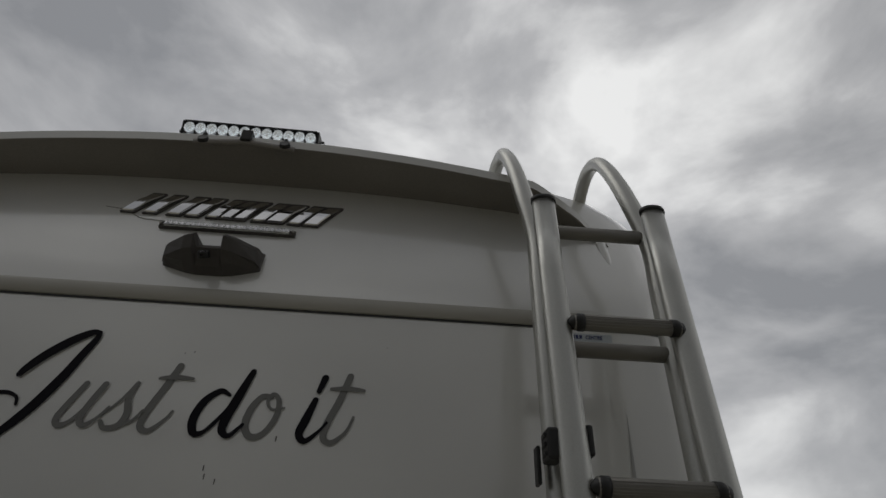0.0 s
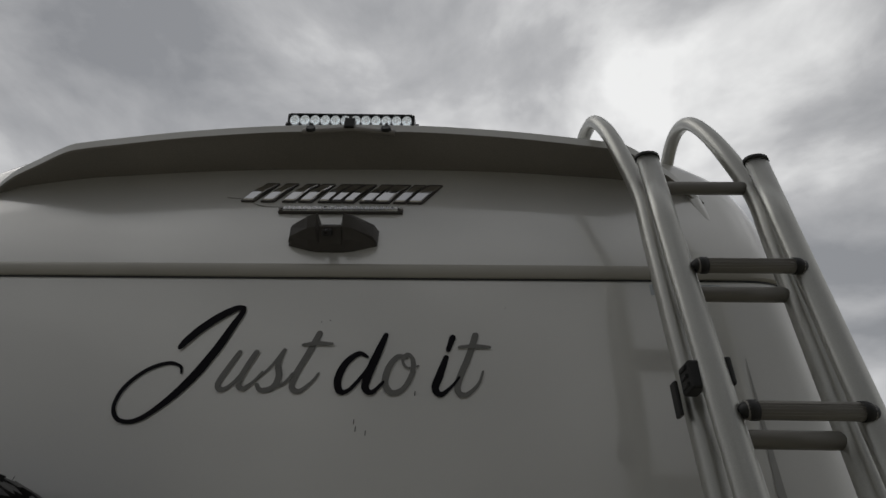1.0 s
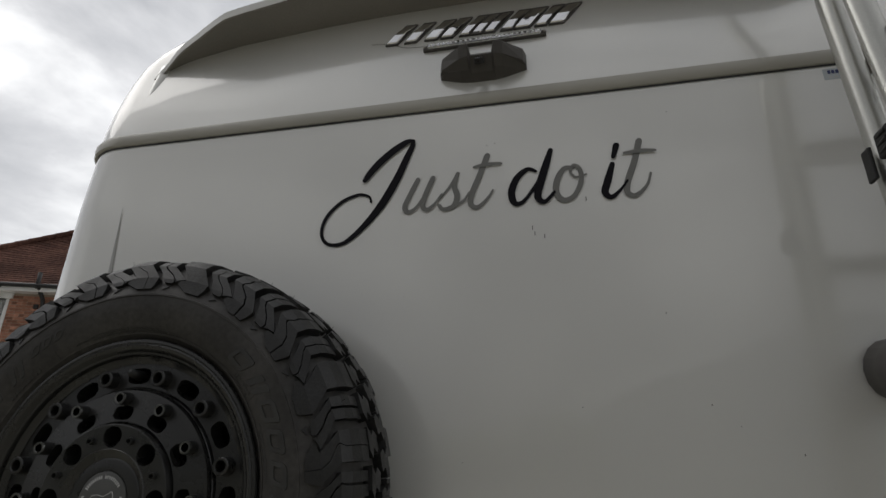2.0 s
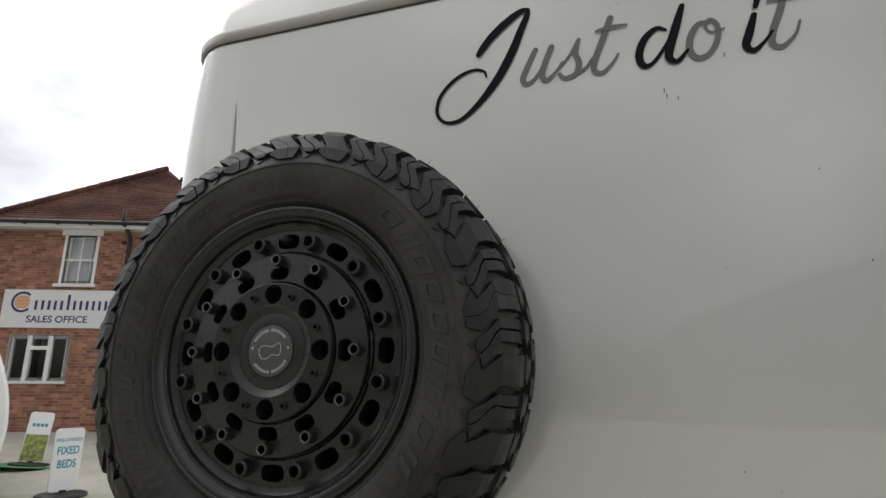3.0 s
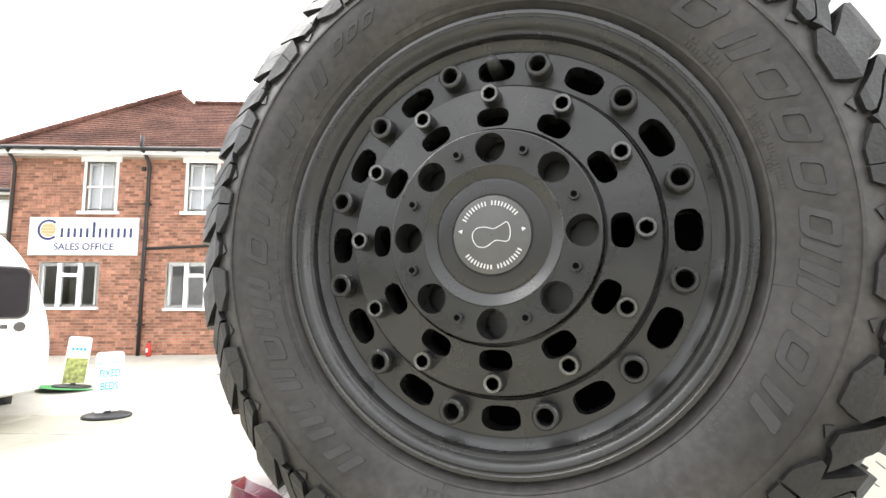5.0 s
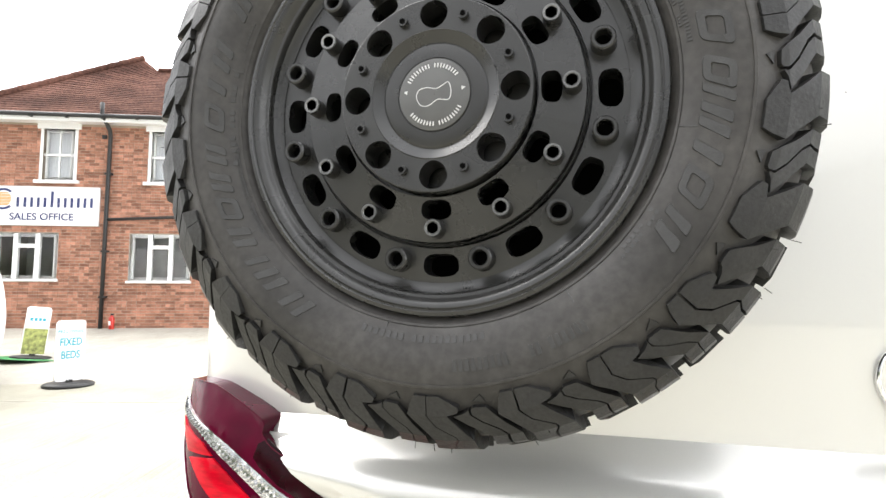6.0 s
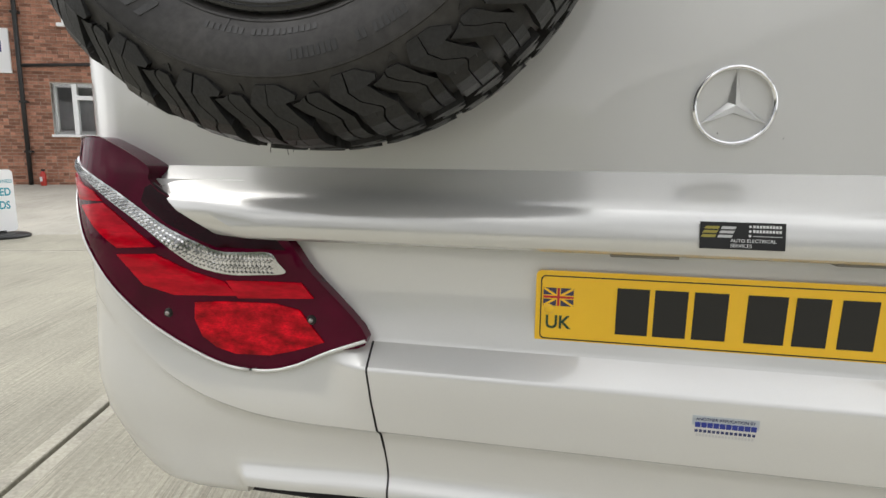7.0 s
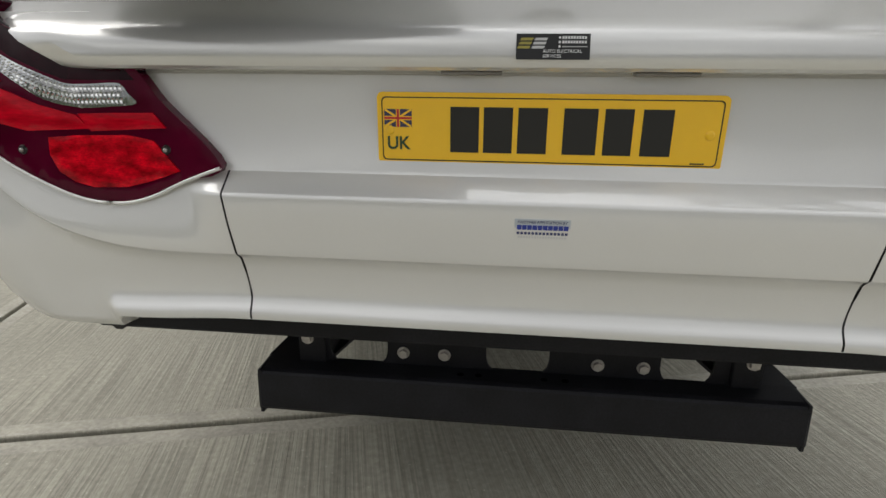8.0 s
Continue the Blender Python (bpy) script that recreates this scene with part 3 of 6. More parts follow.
def make_bumper():
    bm = bmesh.new()
    grid(bm, [[(x, y, z) for y, z in BUMP[:5]] for x in (-0.72, -0.6, -0.3, 0, 0.3, 0.6, 0.72)])
    part("plate_panel", fix(bm), PAINT, van, smooth=True)
    bm = bmesh.new()
    rows = []
    for f in [k / 14 for k in range(15)]:
        row = []
        for y, z in BUMP[4:]:
            edge = seam_x(z)
            row.append((-edge - 0.008 + f * (2 * edge), y, z))
        rows.append(row)
    grid(bm, rows)
    part("bumper_centre", fix(bm), PAINT, van, smooth=True, sharp=0.55)
    for s in (-1, 1):
        bm = bmesh.new()
        rows = []
        for t in [k / 60 for k in range(61)] + [1 + k / 14 for k in range(1, 15)] + [2.1, 2.5, 3]:
            x0 = 0.49 + min(t, 1) * 0.41
            row = []
            for y, z in corner_column(t, x0):
                edge = seam_x(z) + (0.0115 if s < 0 else -0.0045)
                e = edge / (low_w(z) - 0.16)
                x, yy, zz = ring_pt(e + t * (1 - e) if t <= 1 else t, low_w(z), 0.16, y, z, 0.9)
                row.append((s * x, yy, zz))
            rows.append(row)
        grid(bm, rows)
        part("bumper_corner", fix(bm), PAINT, van, smooth=True, sharp=0.55)
    # dark rubber behind the panel joints
    for s in (-1, 1):
        bm = bmesh.new()
        grid(bm, [[(s * seam_x(z) + (-0.0098 if s < 0 else -0.0062) + dx, y + 0.0028, z) for y, z in BUMP[4:-1]] for dx in (-0.007, 0.007)])
        part("joint_backing", fix(bm), INK, van)
    bm = new_box((-0.812, -0.045, 0.497), (0.845, 0.03, 0.545), 0.006)
    part("black_sill", bm, FRAMEB, van, "black steel sill under the bumper")
    bm = bmesh.new()
    tube(bm, [(-0.79, -0.02, 0.500), (-0.79, 0.02, 0.500)], 0.02, 10)
    part("sill_end", bm, BLACKP, van)


make_bumper()


def lamp_put(side):
    def put(s, z, d):
        off = float(np.interp(z, [0.70, 0.76, 0.83, 0.95, 1.06, 1.14], [-0.098, -0.094, -0.087, -0.080, -0.058, -0.033])) - d
        w, r = low_w(z) + 0.0055 + max(0.0, d) * 0.6, 0.16
        if s <= w - r:
            return (side * s, off, z)
        th = (s - (w - r)) / r
        return (side * (w - r + r * math.sin(th)), off + r - r * math.cos(th), z)
    return put


def patch(outline, d0, d1, put, smooth_outline=5, steps=(0.035, 0.035), shrink=0.0):
    """A curved sheet with thickness inside an outline of s, z."""
    pts = curve_pts(outline, smooth_outline, closed=True) if smooth_outline else [np.array(p) for p in outline]
    bm = bmesh.new()
    f = bm.faces.new([bm.verts.new((p[0], p[1], 0)) for p in pts])
    bmesh.ops.triangulate(bm, faces=[f])
    s0, s1, z0, z1 = min(p[0] for p in pts), max(p[0] for p in pts), min(p[1] for p in pts), max(p[1] for p in pts)
    for ax, lo, hi, st in ((0, s0, s1, steps[0]), (1, z0, z1, steps[1])):
        c = lo + st
        while c < hi:
            co, no = [0, 0, 0], [0, 0, 0]
            co[ax], no[ax] = c, 1
            bmesh.ops.bisect_plane(bm, geom=bm.verts[:] + bm.edges[:] + bm.faces[:], plane_co=co, plane_no=no)
            c += st
    rim = [v for v in bm.verts if any(len(e.link_faces) == 1 for e in v.link_edges)]
    rimset = set(rim)
    ext = bmesh.ops.extrude_face_region(bm, geom=bm.faces[:])
    top = {g for g in ext["geom"] if isinstance(g, bmesh.types.BMVert)}
    edge_top = {v for v in top if any(u in rimset for u in [e.other_vert(v) for e in v.link_edges])}
    for v in bm.verts:
        d = d1 if v in top else d0
        if v in edge_top:
            d = d1 - min(0.0006, (d1 - d0) * 0.3)
        v.co = put(v.co.x, v.co.y, d)
    return fix(bm)


LAMP = [(1.185, 1.075), (1.17, 1.105), (1.10, 1.118), (1.03, 1.120), (0.99, 1.112), (0.908, 1.072), (0.900, 1.048), (0.866, 1.024), (0.806, 1.010), (0.750, 0.990), (0.655, 0.965), (0.608, 0.912), (0.514, 0.813), (0.58, 0.788), (0.632, 0.764), (0.684, 0.752), (0.748, 0.755), (0.82, 0.779), (0.90, 0.82), (0.965, 0.872), (1.02, 0.93), (1.07, 0.99), (1.12, 1.035), (1.165, 1.06)]
LAMP_CLEAR = [(1.175, 1.085), (1.10, 1.066), (1.024, 1.043), (0.964, 1.008), (0.904, 0.972), (0.856, 0.940), (0.808, 0.913), (0.748, 0.901), (0.692, 0.903), (0.649, 0.908), (0.660, 0.923), (0.676, 0.939), (0.72, 0.938), (0.764, 0.938), (0.804, 0.951), (0.86, 0.973), (0.916, 1.004), (0.972, 1.036), (1.03, 1.061), (1.10, 1.080), (1.17, 1.094)]
LAMP_RED = [
    [(1.105, 1.056), (1.07, 1.046), (1.012, 1.028), (0.990, 1.012), (1.052, 1.012), (1.075, 1.030)],
    [(0.984, 1.008), (0.968, 0.998), (0.884, 0.941), (0.952, 0.936), (1.0, 0.968), (1.042, 1.002)],
    [(0.948, 0.924), (0.88, 0.928), (0.82, 0.904), (0.758, 0.889), (0.736, 0.868), (0.844, 0.863), (0.90, 0.876)],
    [(0.748, 0.891), (0.692, 0.893), (0.624, 0.894), (0.604, 0.871), (0.728, 0.864)],
    [(0.803, 0.852), (0.755, 0.856), (0.712, 0.857), (0.670, 0.858), (0.628, 0.850), (0.605, 0.822), (0.588, 0.803), (0.612, 0.794), (0.640, 0.785), (0.676, 0.776), (0.732, 0.774), (0.764, 0.782), (0.790, 0.798), (0.804, 0.825)]]
# outline of the lens area whose dark recess is painted on
LAMP_RECESS = [(0.906, 1.036), (0.890, 1.044), (0.860, 1.024), (0.806, 1.005), (0.752, 0.986), (0.716, 0.976), (0.668, 0.963), (0.648, 0.944), (0.700, 0.944), (0.768, 0.944), (0.808, 0.957), (0.862, 0.979), (0.898, 1.002), (0.912, 1.015)]


def make_lamp(side):
    put = lamp_put(side)
    lamp = part("tail_lamp", patch(LAMP, -0.07, 0.0, put, steps=(0.018, 0.018)), DKRED, van, "dark red tail lamp with clear strip and bright red panels", smooth=True)
    part("indicator_strip", patch(LAMP_CLEAR, -0.002, 0.0025, put, steps=(0.02, 0.03)), CLEAR, lamp, "clear ribbed indicator lens", smooth=True)
    for o in LAMP_RED:
        mu, mv = sum(q[0] for q in o) / len(o), sum(q[1] for q in o) / len(o)
        o = [(mu + (u - mu) * 1.045, mv + (v - mv) * 1.02) for u, v in o]
        part("red_panel", patch(o, -0.002, 0.0038, put, 0, steps=(0.018, 0.018)), REDCELL if len(o) > 10 else RED, lamp, "bright red reflector panel", smooth=True)
    rim = [put(q[0], q[1], 0.0003) for q in curve_pts(LAMP, 5, closed=True)]
    bm = bmesh.new()
    tube(bm, rim + rim[:1], 0.0014, 6, caps=False)
    part("lens_edge", bm, DKRED, lamp, "thin red lens edge", smooth=True)
    # a patch on the lens paints the recess's shade and dark reflection
    part("inner_bezel", patch(LAMP_RECESS, -0.002, 0.0015, put, 0), DKRECESS, lamp, "lamp recess above the clear strip, its shade painted near-black", smooth=True)
    # painted edge of the body that follows the lens from below
    edge = [p for p in curve_pts(LAMP[12:], 6)]
    bm = bmesh.new()
    tube(bm, [put(p[0] + 0.0012, p[1] - 0.0038, 0.0002) for p in edge], 0.0032, 8)
    part("lamp_surround", bm, PAINT, van, "bright painted edge round the tail lamp", smooth=True)
    # fine ribs of the clear lens
    bm = bmesh.new()
    for k in range(64):
        s = 0.67 + k * 0.0074
        lo = float(np.interp(s, [0.692, 0.748, 0.808, 0.856, 0.904, 0.964, 1.024, 1.10, 1.175], [0.903, 0.901, 0.913, 0.940, 0.972, 1.008, 1.043, 1.066, 1.085])) + 0.003
        hi = float(np.interp(s, [0.676, 0.764, 0.804, 0.86, 0.916, 0.972, 1.03, 1.10, 1.17], [0.939, 0.938, 0.951, 0.973, 1.004, 1.036, 1.061, 1.080, 1.094])) - 0.003
        if hi - lo < 0.004:
            continue
        for r in range(3):
            rows = []
            for j in range(4):
                z = lo + (hi - lo) * (r + 0.04 + 0.92 * j / 3) / 3
                sj = s + 0.0037 * (r % 2) + 0.004 * math.sin(math.pi * j / 3)
                rows.append([put(sj - 0.0026, z, 0.0020), put(sj, z, 0.0052), put(sj + 0.0026, z, 0.0020)])
            grid(bm, rows)
    part("lens_ribs", fix(bm), CLEAR, lamp)
    for s, z in ((0.859, 0.831), (0.605, 0.836)):
        bm = bmesh.new()
        y = put(s, z, 0)[1]
        bmesh.ops.create_cone(bm, cap_ends=True, segments=16, radius1=0.0085, radius2=0.0065, depth=0.004, matrix=Matrix.Translation((side * s, y - 0.001, z)) @ Matrix.Rotation(radians(90), 4, "X"))
        scr = part("screw_well", bm, INK, lamp)
        bm = bmesh.new()
        bmesh.ops.create_uvsphere(bm, u_segments=10, v_segments=6, radius=0.004, matrix=Matrix.Translation((side * s, y - 0.003, z)))
        part("screw", bm, STEEL, scr, smooth=True)


make_lamp(-1)
make_lamp(1)


def narrow_body(reach=0.068):
    """The badge line is not the middle: the side with the ladder lies nearer to it."""
    for ob in van.children_recursive:
        if ob.type == "MESH" and ob.matrix_basis == Matrix():
            for v in ob.data.vertices:
                v.co.x -= reach * sstep(0.60, 0.95, v.co.x)


narrow_body()


# ---- spare wheel ----
WC = Vector((-0.5525, 0.0, 1.4870))      # the hub's axis
MID = -0.165                           # the tyre's middle plane


def polar(r, phi, a):
    return (r * math.sin(phi), -a, r * math.cos(phi))


def lathe(profile, seg=96):
    bm = bmesh.new()
    grid(bm, [[polar(r, 2 * math.pi * k / seg, a) for k in range(seg)] for r, a in profile], closed=True)
    return fix(bm)


def perforated(r1, r2, n, phase, rc, hu, hv, p, a_of, depth, per=9):
    """A ring with n holes (superellipses), each with walls that run inwards."""
    bm = bmesh.new()
    half = math.pi / n
    for i in range(n):
        c = phase + 2 * math.pi * i / n
        inner, outer, low = [], [], []
        U, V0, V1 = half * rc, r1 - rc, r2 - rc
        angs = []
        cor = [math.atan2(V0, U), math.atan2(V1, U), math.atan2(V1, -U), math.atan2(V0, -U) + 2 * math.pi]
        for a, b in ((cor[0], cor[1]), (cor[1], cor[2]), (cor[2], cor[3]), (cor[3], cor[0] + 2 * math.pi)):
            angs += [a + (b - a) * k / per for k in range(per)]
        for g in angs:
            cg, sg = math.cos(g), math.sin(g)
            k = min((U / abs(cg)) if abs(cg) > 1e-6 else 9, (V1 / sg) if sg > 1e-6 else 9, (V0 / sg) if sg < -1e-6 else 9)
            q = (abs(cg / hu) ** p + abs(sg / hv) ** p) ** (-1 / p)
            for lst, kk, dd in ((outer, k, 0), (inner, q, 0), (low, q, depth)):
                u, v = cg * kk, sg * kk
                r = rc + v
                lst.append(polar(r, c + u / rc, a_of(r) - dd))
        grid(bm, [outer, inner, low], closed=True)
    bmesh.ops.remove_doubles(bm, verts=bm.verts, dist=1e-5)
    return fix(bm)


def hexbolt(bm, r, phi, a, rad, h, sink=0.0):
    m = Matrix.Translation(polar(r, phi, a + h / 2)) @ Matrix.Rotation(radians(90), 4, "X")
    bmesh.ops.create_cone(bm, cap_ends=True, segments=18, radius1=rad, radius2=rad * 0.93, depth=h, matrix=m)


def collar(r, phi, a0, a1, ro, ri, seg=20):
    """A short tube that stands out of the wheel's face, open at its end."""
    bm = bmesh.new()
    c = Vector(polar(r, phi, 0))
    prof = [(ro * 1.12, a0), (ro, a0 + 0.004), (ro, a1 - 0.0015), (ro - 0.0015, a1), (ri + 0.001, a1), (ri, a1 - 0.0015), (ri, a1 - 0.030), (0.0005, a1 - 0.030)]
    grid(bm, [[c + Vector((q * math.cos(2 * math.pi * k / seg), -a, q * math.sin(2 * math.pi * k / seg))) for k in range(seg)] for q, a in prof], closed=True)
    return fix(bm)


def make_wheel():
    wheel = thing("spare_wheel", "black all-terrain spare wheel with riveted black alloy rim", "wheel", at=Matrix.Translation(WC + Vector((0, MID, 0))))
    # carcass: a runs outwards from the tyre's middle plane
    prof = [(0.222, 0.060), (0.229, 0.088), (0.236, 0.099), (0.242, 0.1030), (0.247, 0.1085), (0.2475, 0.1102), (0.2500, 0.1112), (0.2505, 0.1104), (0.258, 0.1155), (0.268, 0.1195), (0.284, 0.1240), (0.298, 0.1252), (0.3085, 0.1243), (0.3090, 0.1257), (0.3118, 0.1253), (0.3123, 0.1236), (0.322, 0.1195), (0.335, 0.1120), (0.347, 0.1035), (0.360, 0.0930), (0.3700, 0.078), (0.3750, 0.045)]
    tyre = part("tyre", lathe(prof + [(r, -a) for r, a in prof[::-1]]), RUBBER, wheel, "black rubber all-terrain tyre with raised side marks", smooth=True)
    # tread: pairs of a long and a short shoulder block that bend over onto the sidewall, parted by narrow slits
    rng = random.Random(4)
    PAIRS = 22
    pair = 2 * math.pi / PAIRS
    SEC_W = [0.0, 0.20, 0.33, 0.48, 0.80, 1.0]
    SEC_R = [0.3890, 0.3872, 0.3805, 0.3690, 0.3415, 0.3205]
    SEC_A = [0.0470, 0.0720, 0.0945, 0.1085, 0.1205, 0.1245]
    SEC_H = [0.022, 0.023, 0.024, 0.022, 0.015, 0.006]

    def on_tread(q, w, d, s):
        """q: place round the tyre in pairs, w: from the tread's edge down the shoulder, d: depth below the block's top."""
        r, a, h = (float(np.interp(w, SEC_W, v)) for v in (SEC_R, SEC_A, SEC_H))
        nr, na = (0.98, 0.2) if w < 0.3 else ((0.75, 0.66) if w < 0.6 else (0.45, 0.9))
        q -= 0.92 * (min(max(w, 0.48), 0.80) - 0.48)         # the blocks lean over towards the sidewall
        return polar(r - nr * d * h, -q * pair * s, s * (a - na * d * h))

    LONG_A = [(0.0, 0.0), (0.0, 0.48), (0.02, 0.80), (0.05, 0.92), (0.09, 1.0), (0.232, 1.0), (0.232, 0.82), (0.193, 0.66), (0.263, 0.52), (0.193, 0.40), (0.193, 0.0)]
    LONG_B = [(0.207, 0.0), (0.207, 0.40), (0.277, 0.52), (0.207, 0.66), (0.246, 0.82), (0.246, 1.0), (0.39, 1.0), (0.60, 0.885), (0.585, 0.835), (0.47, 0.81), (0.44, 0.66), (0.41, 0.48), (0.42, 0.0)]
    SHORT_A = [(0.58, 0.0), (0.59, 0.48), (0.545, 0.66), (0.505, 0.78), (0.64, 0.815), (0.70, 0.85), (0.715, 0.70), (0.755, 0.56), (0.728, 0.42), (0.728, 0.0)]
    SHORT_B = [(0.742, 0.0), (0.742, 0.42), (0.769, 0.56), (0.729, 0.70), (0.714, 0.855), (0.74, 0.875), (0.88, 0.87), (0.945, 0.80), (0.91, 0.66), (0.88, 0.48), (0.88, 0.0)]
    WEDGE = [(0.76, 0.93), (0.90, 0.915), (0.86, 0.995)]
    verts, faces = [], []
    for poly, sink in ((LONG_A, 0.0), (LONG_B, 0.0), (SHORT_A, 0.16), (SHORT_B, 0.16), (WEDGE, 0.35)):
        tb = bmesh.new()
        tb.faces.new([tb.verts.new((u, v, 0)) for u, v in poly])
        bmesh.ops.triangulate(tb, faces=tb.faces[:])
        for cut in SEC_W[1:-1]:
            bmesh.ops.bisect_plane(tb, geom=tb.verts[:] + tb.edges[:] + tb.faces[:], plane_co=(0, cut, 0), plane_no=(0, 1, 0))
        bmesh.ops.dissolve_limit(tb, angle_limit=0.001, verts=tb.verts[:], edges=tb.edges[:], delimit=set())
        for cut in SEC_W[1:-1]:
            bmesh.ops.bisect_plane(tb, geom=tb.verts[:] + tb.edges[:] + tb.faces[:], plane_co=(0, cut, 0), plane_no=(0, 1, 0))
        # the top face, a chamfered rim and walls down to the carcass
        bmesh.ops.inset_region(tb, faces=tb.faces[:], thickness=0.006, use_even_offset=False)
        rimmed = {v for v in tb.verts if any(len(e.link_faces) == 1 for e in v.link_edges)}
        border = [e for e in tb.edges if len(e.link_faces) == 1]
        ext = bmesh.ops.extrude_edge_only(tb, edges=border)
        tb.verts.index_update()
        low = {g for g in ext["geom"] if isinstance(g, bmesh.types.BMVert)}
        depth = [1.0 if v in low else (sink + 0.07 if v in rimmed else sink) for v in tb.verts]
        flat = [(v.co.x, v.co.y) for v in tb.verts]
        idx = [[v.index for v in f.verts] for f in tb.faces]
        tb.free()
        for s in (1, -1):
            for i in range(PAIRS):
                o = i + (0.0 if s > 0 else 0.5) + 0.03 * (rng.random() - 0.5)
                n = len(verts)
                verts += [on_tread(o + u, v, d, s) for (u, v), d in zip(flat, depth)]
                faces += [[n + k for k in f] for f in idx]
    bm = bmesh.new()
    vs = [bm.verts.new(v) for v in verts]
    for f in faces:
        bm.faces.new([vs[k] for k in f])
    step = pair / 2

    def lug(poly, base, top):
        prism(bm, poly, base, top, lambda u, v, d: polar(d, u * step, v))

    for i in range(44):
        for s in (1, -1):
            o = 0.0 if s > 0 else 0.5
            lug([(i + o + 0.10, s * 0.042), (i + o + 0.72, s * 0.045), (i + o + 0.92, s * 0.033), (i + o + 0.66, s * 0.025), (i + o + 0.78, s * 0.009), (i + o + 0.30, s * 0.003), (i + o + 0.16, s * 0.018), (i + o + 0.32, s * 0.028)], 0.366, 0.3895)
    part("tread", fix(bm), TREAD, wheel, "chunky tread blocks wrapping onto the sidewall")
    # raised marks on the sidewall where lettering stands: plain slanted frames and bars
    def side(v):
        return float(np.interp(v, [0.247, 0.250, 0.258, 0.268, 0.284, 0.298, 0.3085], [0.1085, 0.1108, 0.1155, 0.1195, 0.1240, 0.1252, 0.1243]))

    def on_side(u, v, d):
        return polar(v, u, side(v) + d)

    def frame_mark(deg, width, r0, r1, h=0.0014, stroke=0.0064, slant=0.006):
        """A hollow slanted block; width and slant in metres along the arc."""
        rm, c = (r0 + r1) / 2, radians(deg)
        bm = bmesh.new()

        def ring(inset, d):
            w, hh = width / 2 - inset, (r1 - r0) / 2 - inset
            rc = max(0.0004, min(w, hh) * 0.42)
            pts = []
            for sx, sy, g0 in ((1, 1, 0), (-1, 1, 90), (-1, -1, 180), (1, -1, 270)):
                for k in range(4):
                    g = radians(g0 + 30 * k)
                    x, v = sx * (w - rc) + rc * math.cos(g), sy * (hh - rc) + rc * math.sin(g)
                    pts.append(on_side(c + (x + v / (r1 - r0) * 2 * slant) / rm, rm + v, d))
            return pts

        if width > 2.6 * stroke:
            grid(bm, [ring(-0.0006, -0.001), ring(0, h), ring(stroke, h), ring(stroke + 0.0005, 0.0002)], closed=True)
        else:
            grid(bm, [ring(-0.0006, -0.001), ring(0, h)], closed=True)
            bm.faces.new([bm.verts.new(p) for p in ring(0, h)])
        part("raised_mark", fix(bm), MARKRUB, tyre)

    for deg, w in ((45.1, 0.036), (53.6, 0.011), (57.0, 0.011), (64.2, 0.034), (73.2, 0.032), (82.3, 0.032), (91.2, 0.026), (95.2, 0.009), (99.0, 0.010), (102.0, 0.010), (107.0, 0.011), (113.9, 0.030), (120.9, 0.010), (124.6, 0.011)):
        frame_mark(deg, w, 0.2665, 0.2945)
    for deg, w in ((213.0, 0.010), (217.0, 0.010), (222.4, 0.010), (226.0, 0.010), (230.0, 0.008), (235.6, 0.010), (238.8, 0.010), (245.2, 0.028), (251.0, 0.009), (253.8, 0.009), (258.4, 0.009), (261.2, 0.009), (269.3, 0.030), (277.0, 0.010), (283.0, 0.010), (286.8, 0.010), (297.0, 0.010), (300.0, 0.010), (304.2, 0.007), (311.0, 0.010), (314.6, 0.010)):
        frame_mark(deg, w, 0.2650, 0.2885, 0.0012, 0.0056)
    for deg, w in ((322.0, 0.016), (326.5, 0.016), (331.0, 0.016)):
        frame_mark(deg, w, 0.278, 0.292, 0.0009, 0.0030)

    def small_marks(p0, p1, n, r0, r1, h=0.0007, fill=0.62):
        """A line of small raised print, in words of uneven length."""
        bm = bmesh.new()
        step_a = radians(p1 - p0) / n
        for i in range(n):
            if rng.random() < 0.16:
                continue
            a0 = radians(p0) + i * step_a
            prism(bm, [(a0, r0), (a0 + step_a * fill, r0), (a0 + step_a * fill, r1), (a0, r1)], -0.001, h, on_side)
        tagged(part("small_print", fix(bm), MARKRUB, tyre, "line of small raised print"), kind="stuff")

    for p0, p1, n, r0, r1 in ((46, 56, 8, 0.2575, 0.2625), (47, 55, 8, 0.2520, 0.2555), (66, 84, 22, 0.2560, 0.2600), (68, 80, 16, 0.2520, 0.2545), (121, 134, 9, 0.2590, 0.2625), (121, 132, 8, 0.2535, 0.2570),
                              (146, 160, 10, 0.2830, 0.2950), (164, 176, 9, 0.2830, 0.2950), (168, 200, 20, 0.2590, 0.2660), (232, 262, 60, 0.2520, 0.2535), (234, 258, 50, 0.2545, 0.2558), (256, 284, 16, 0.2540, 0.2590),
                              (288, 297, 10, 0.2540, 0.2560), (305, 320, 9, 0.2530, 0.2580), (312, 318, 3, 0.2600, 0.2650), (335, 372, 70, 0.2545, 0.2560), (338, 368, 60, 0.2570, 0.2584), (342, 378, 66, 0.2520, 0.2533)):
        small_marks(p0, p1, n, r0, r1)
    # thin moulding vents across the sidewall
    bm = bmesh.new()
    for k in range(8):
        ph = radians(12 + 45 * k)
        prism(bm, [(ph, 0.2505), (ph + 0.005, 0.2505), (ph + 0.005, 0.2660), (ph, 0.2660)], -0.001, 0.0009, on_side)
    tagged(part("moulding_line", fix(bm), MARKRUB, tyre), kind="stuff")
    # rubber hairs left from the mould
    bm = bmesh.new()
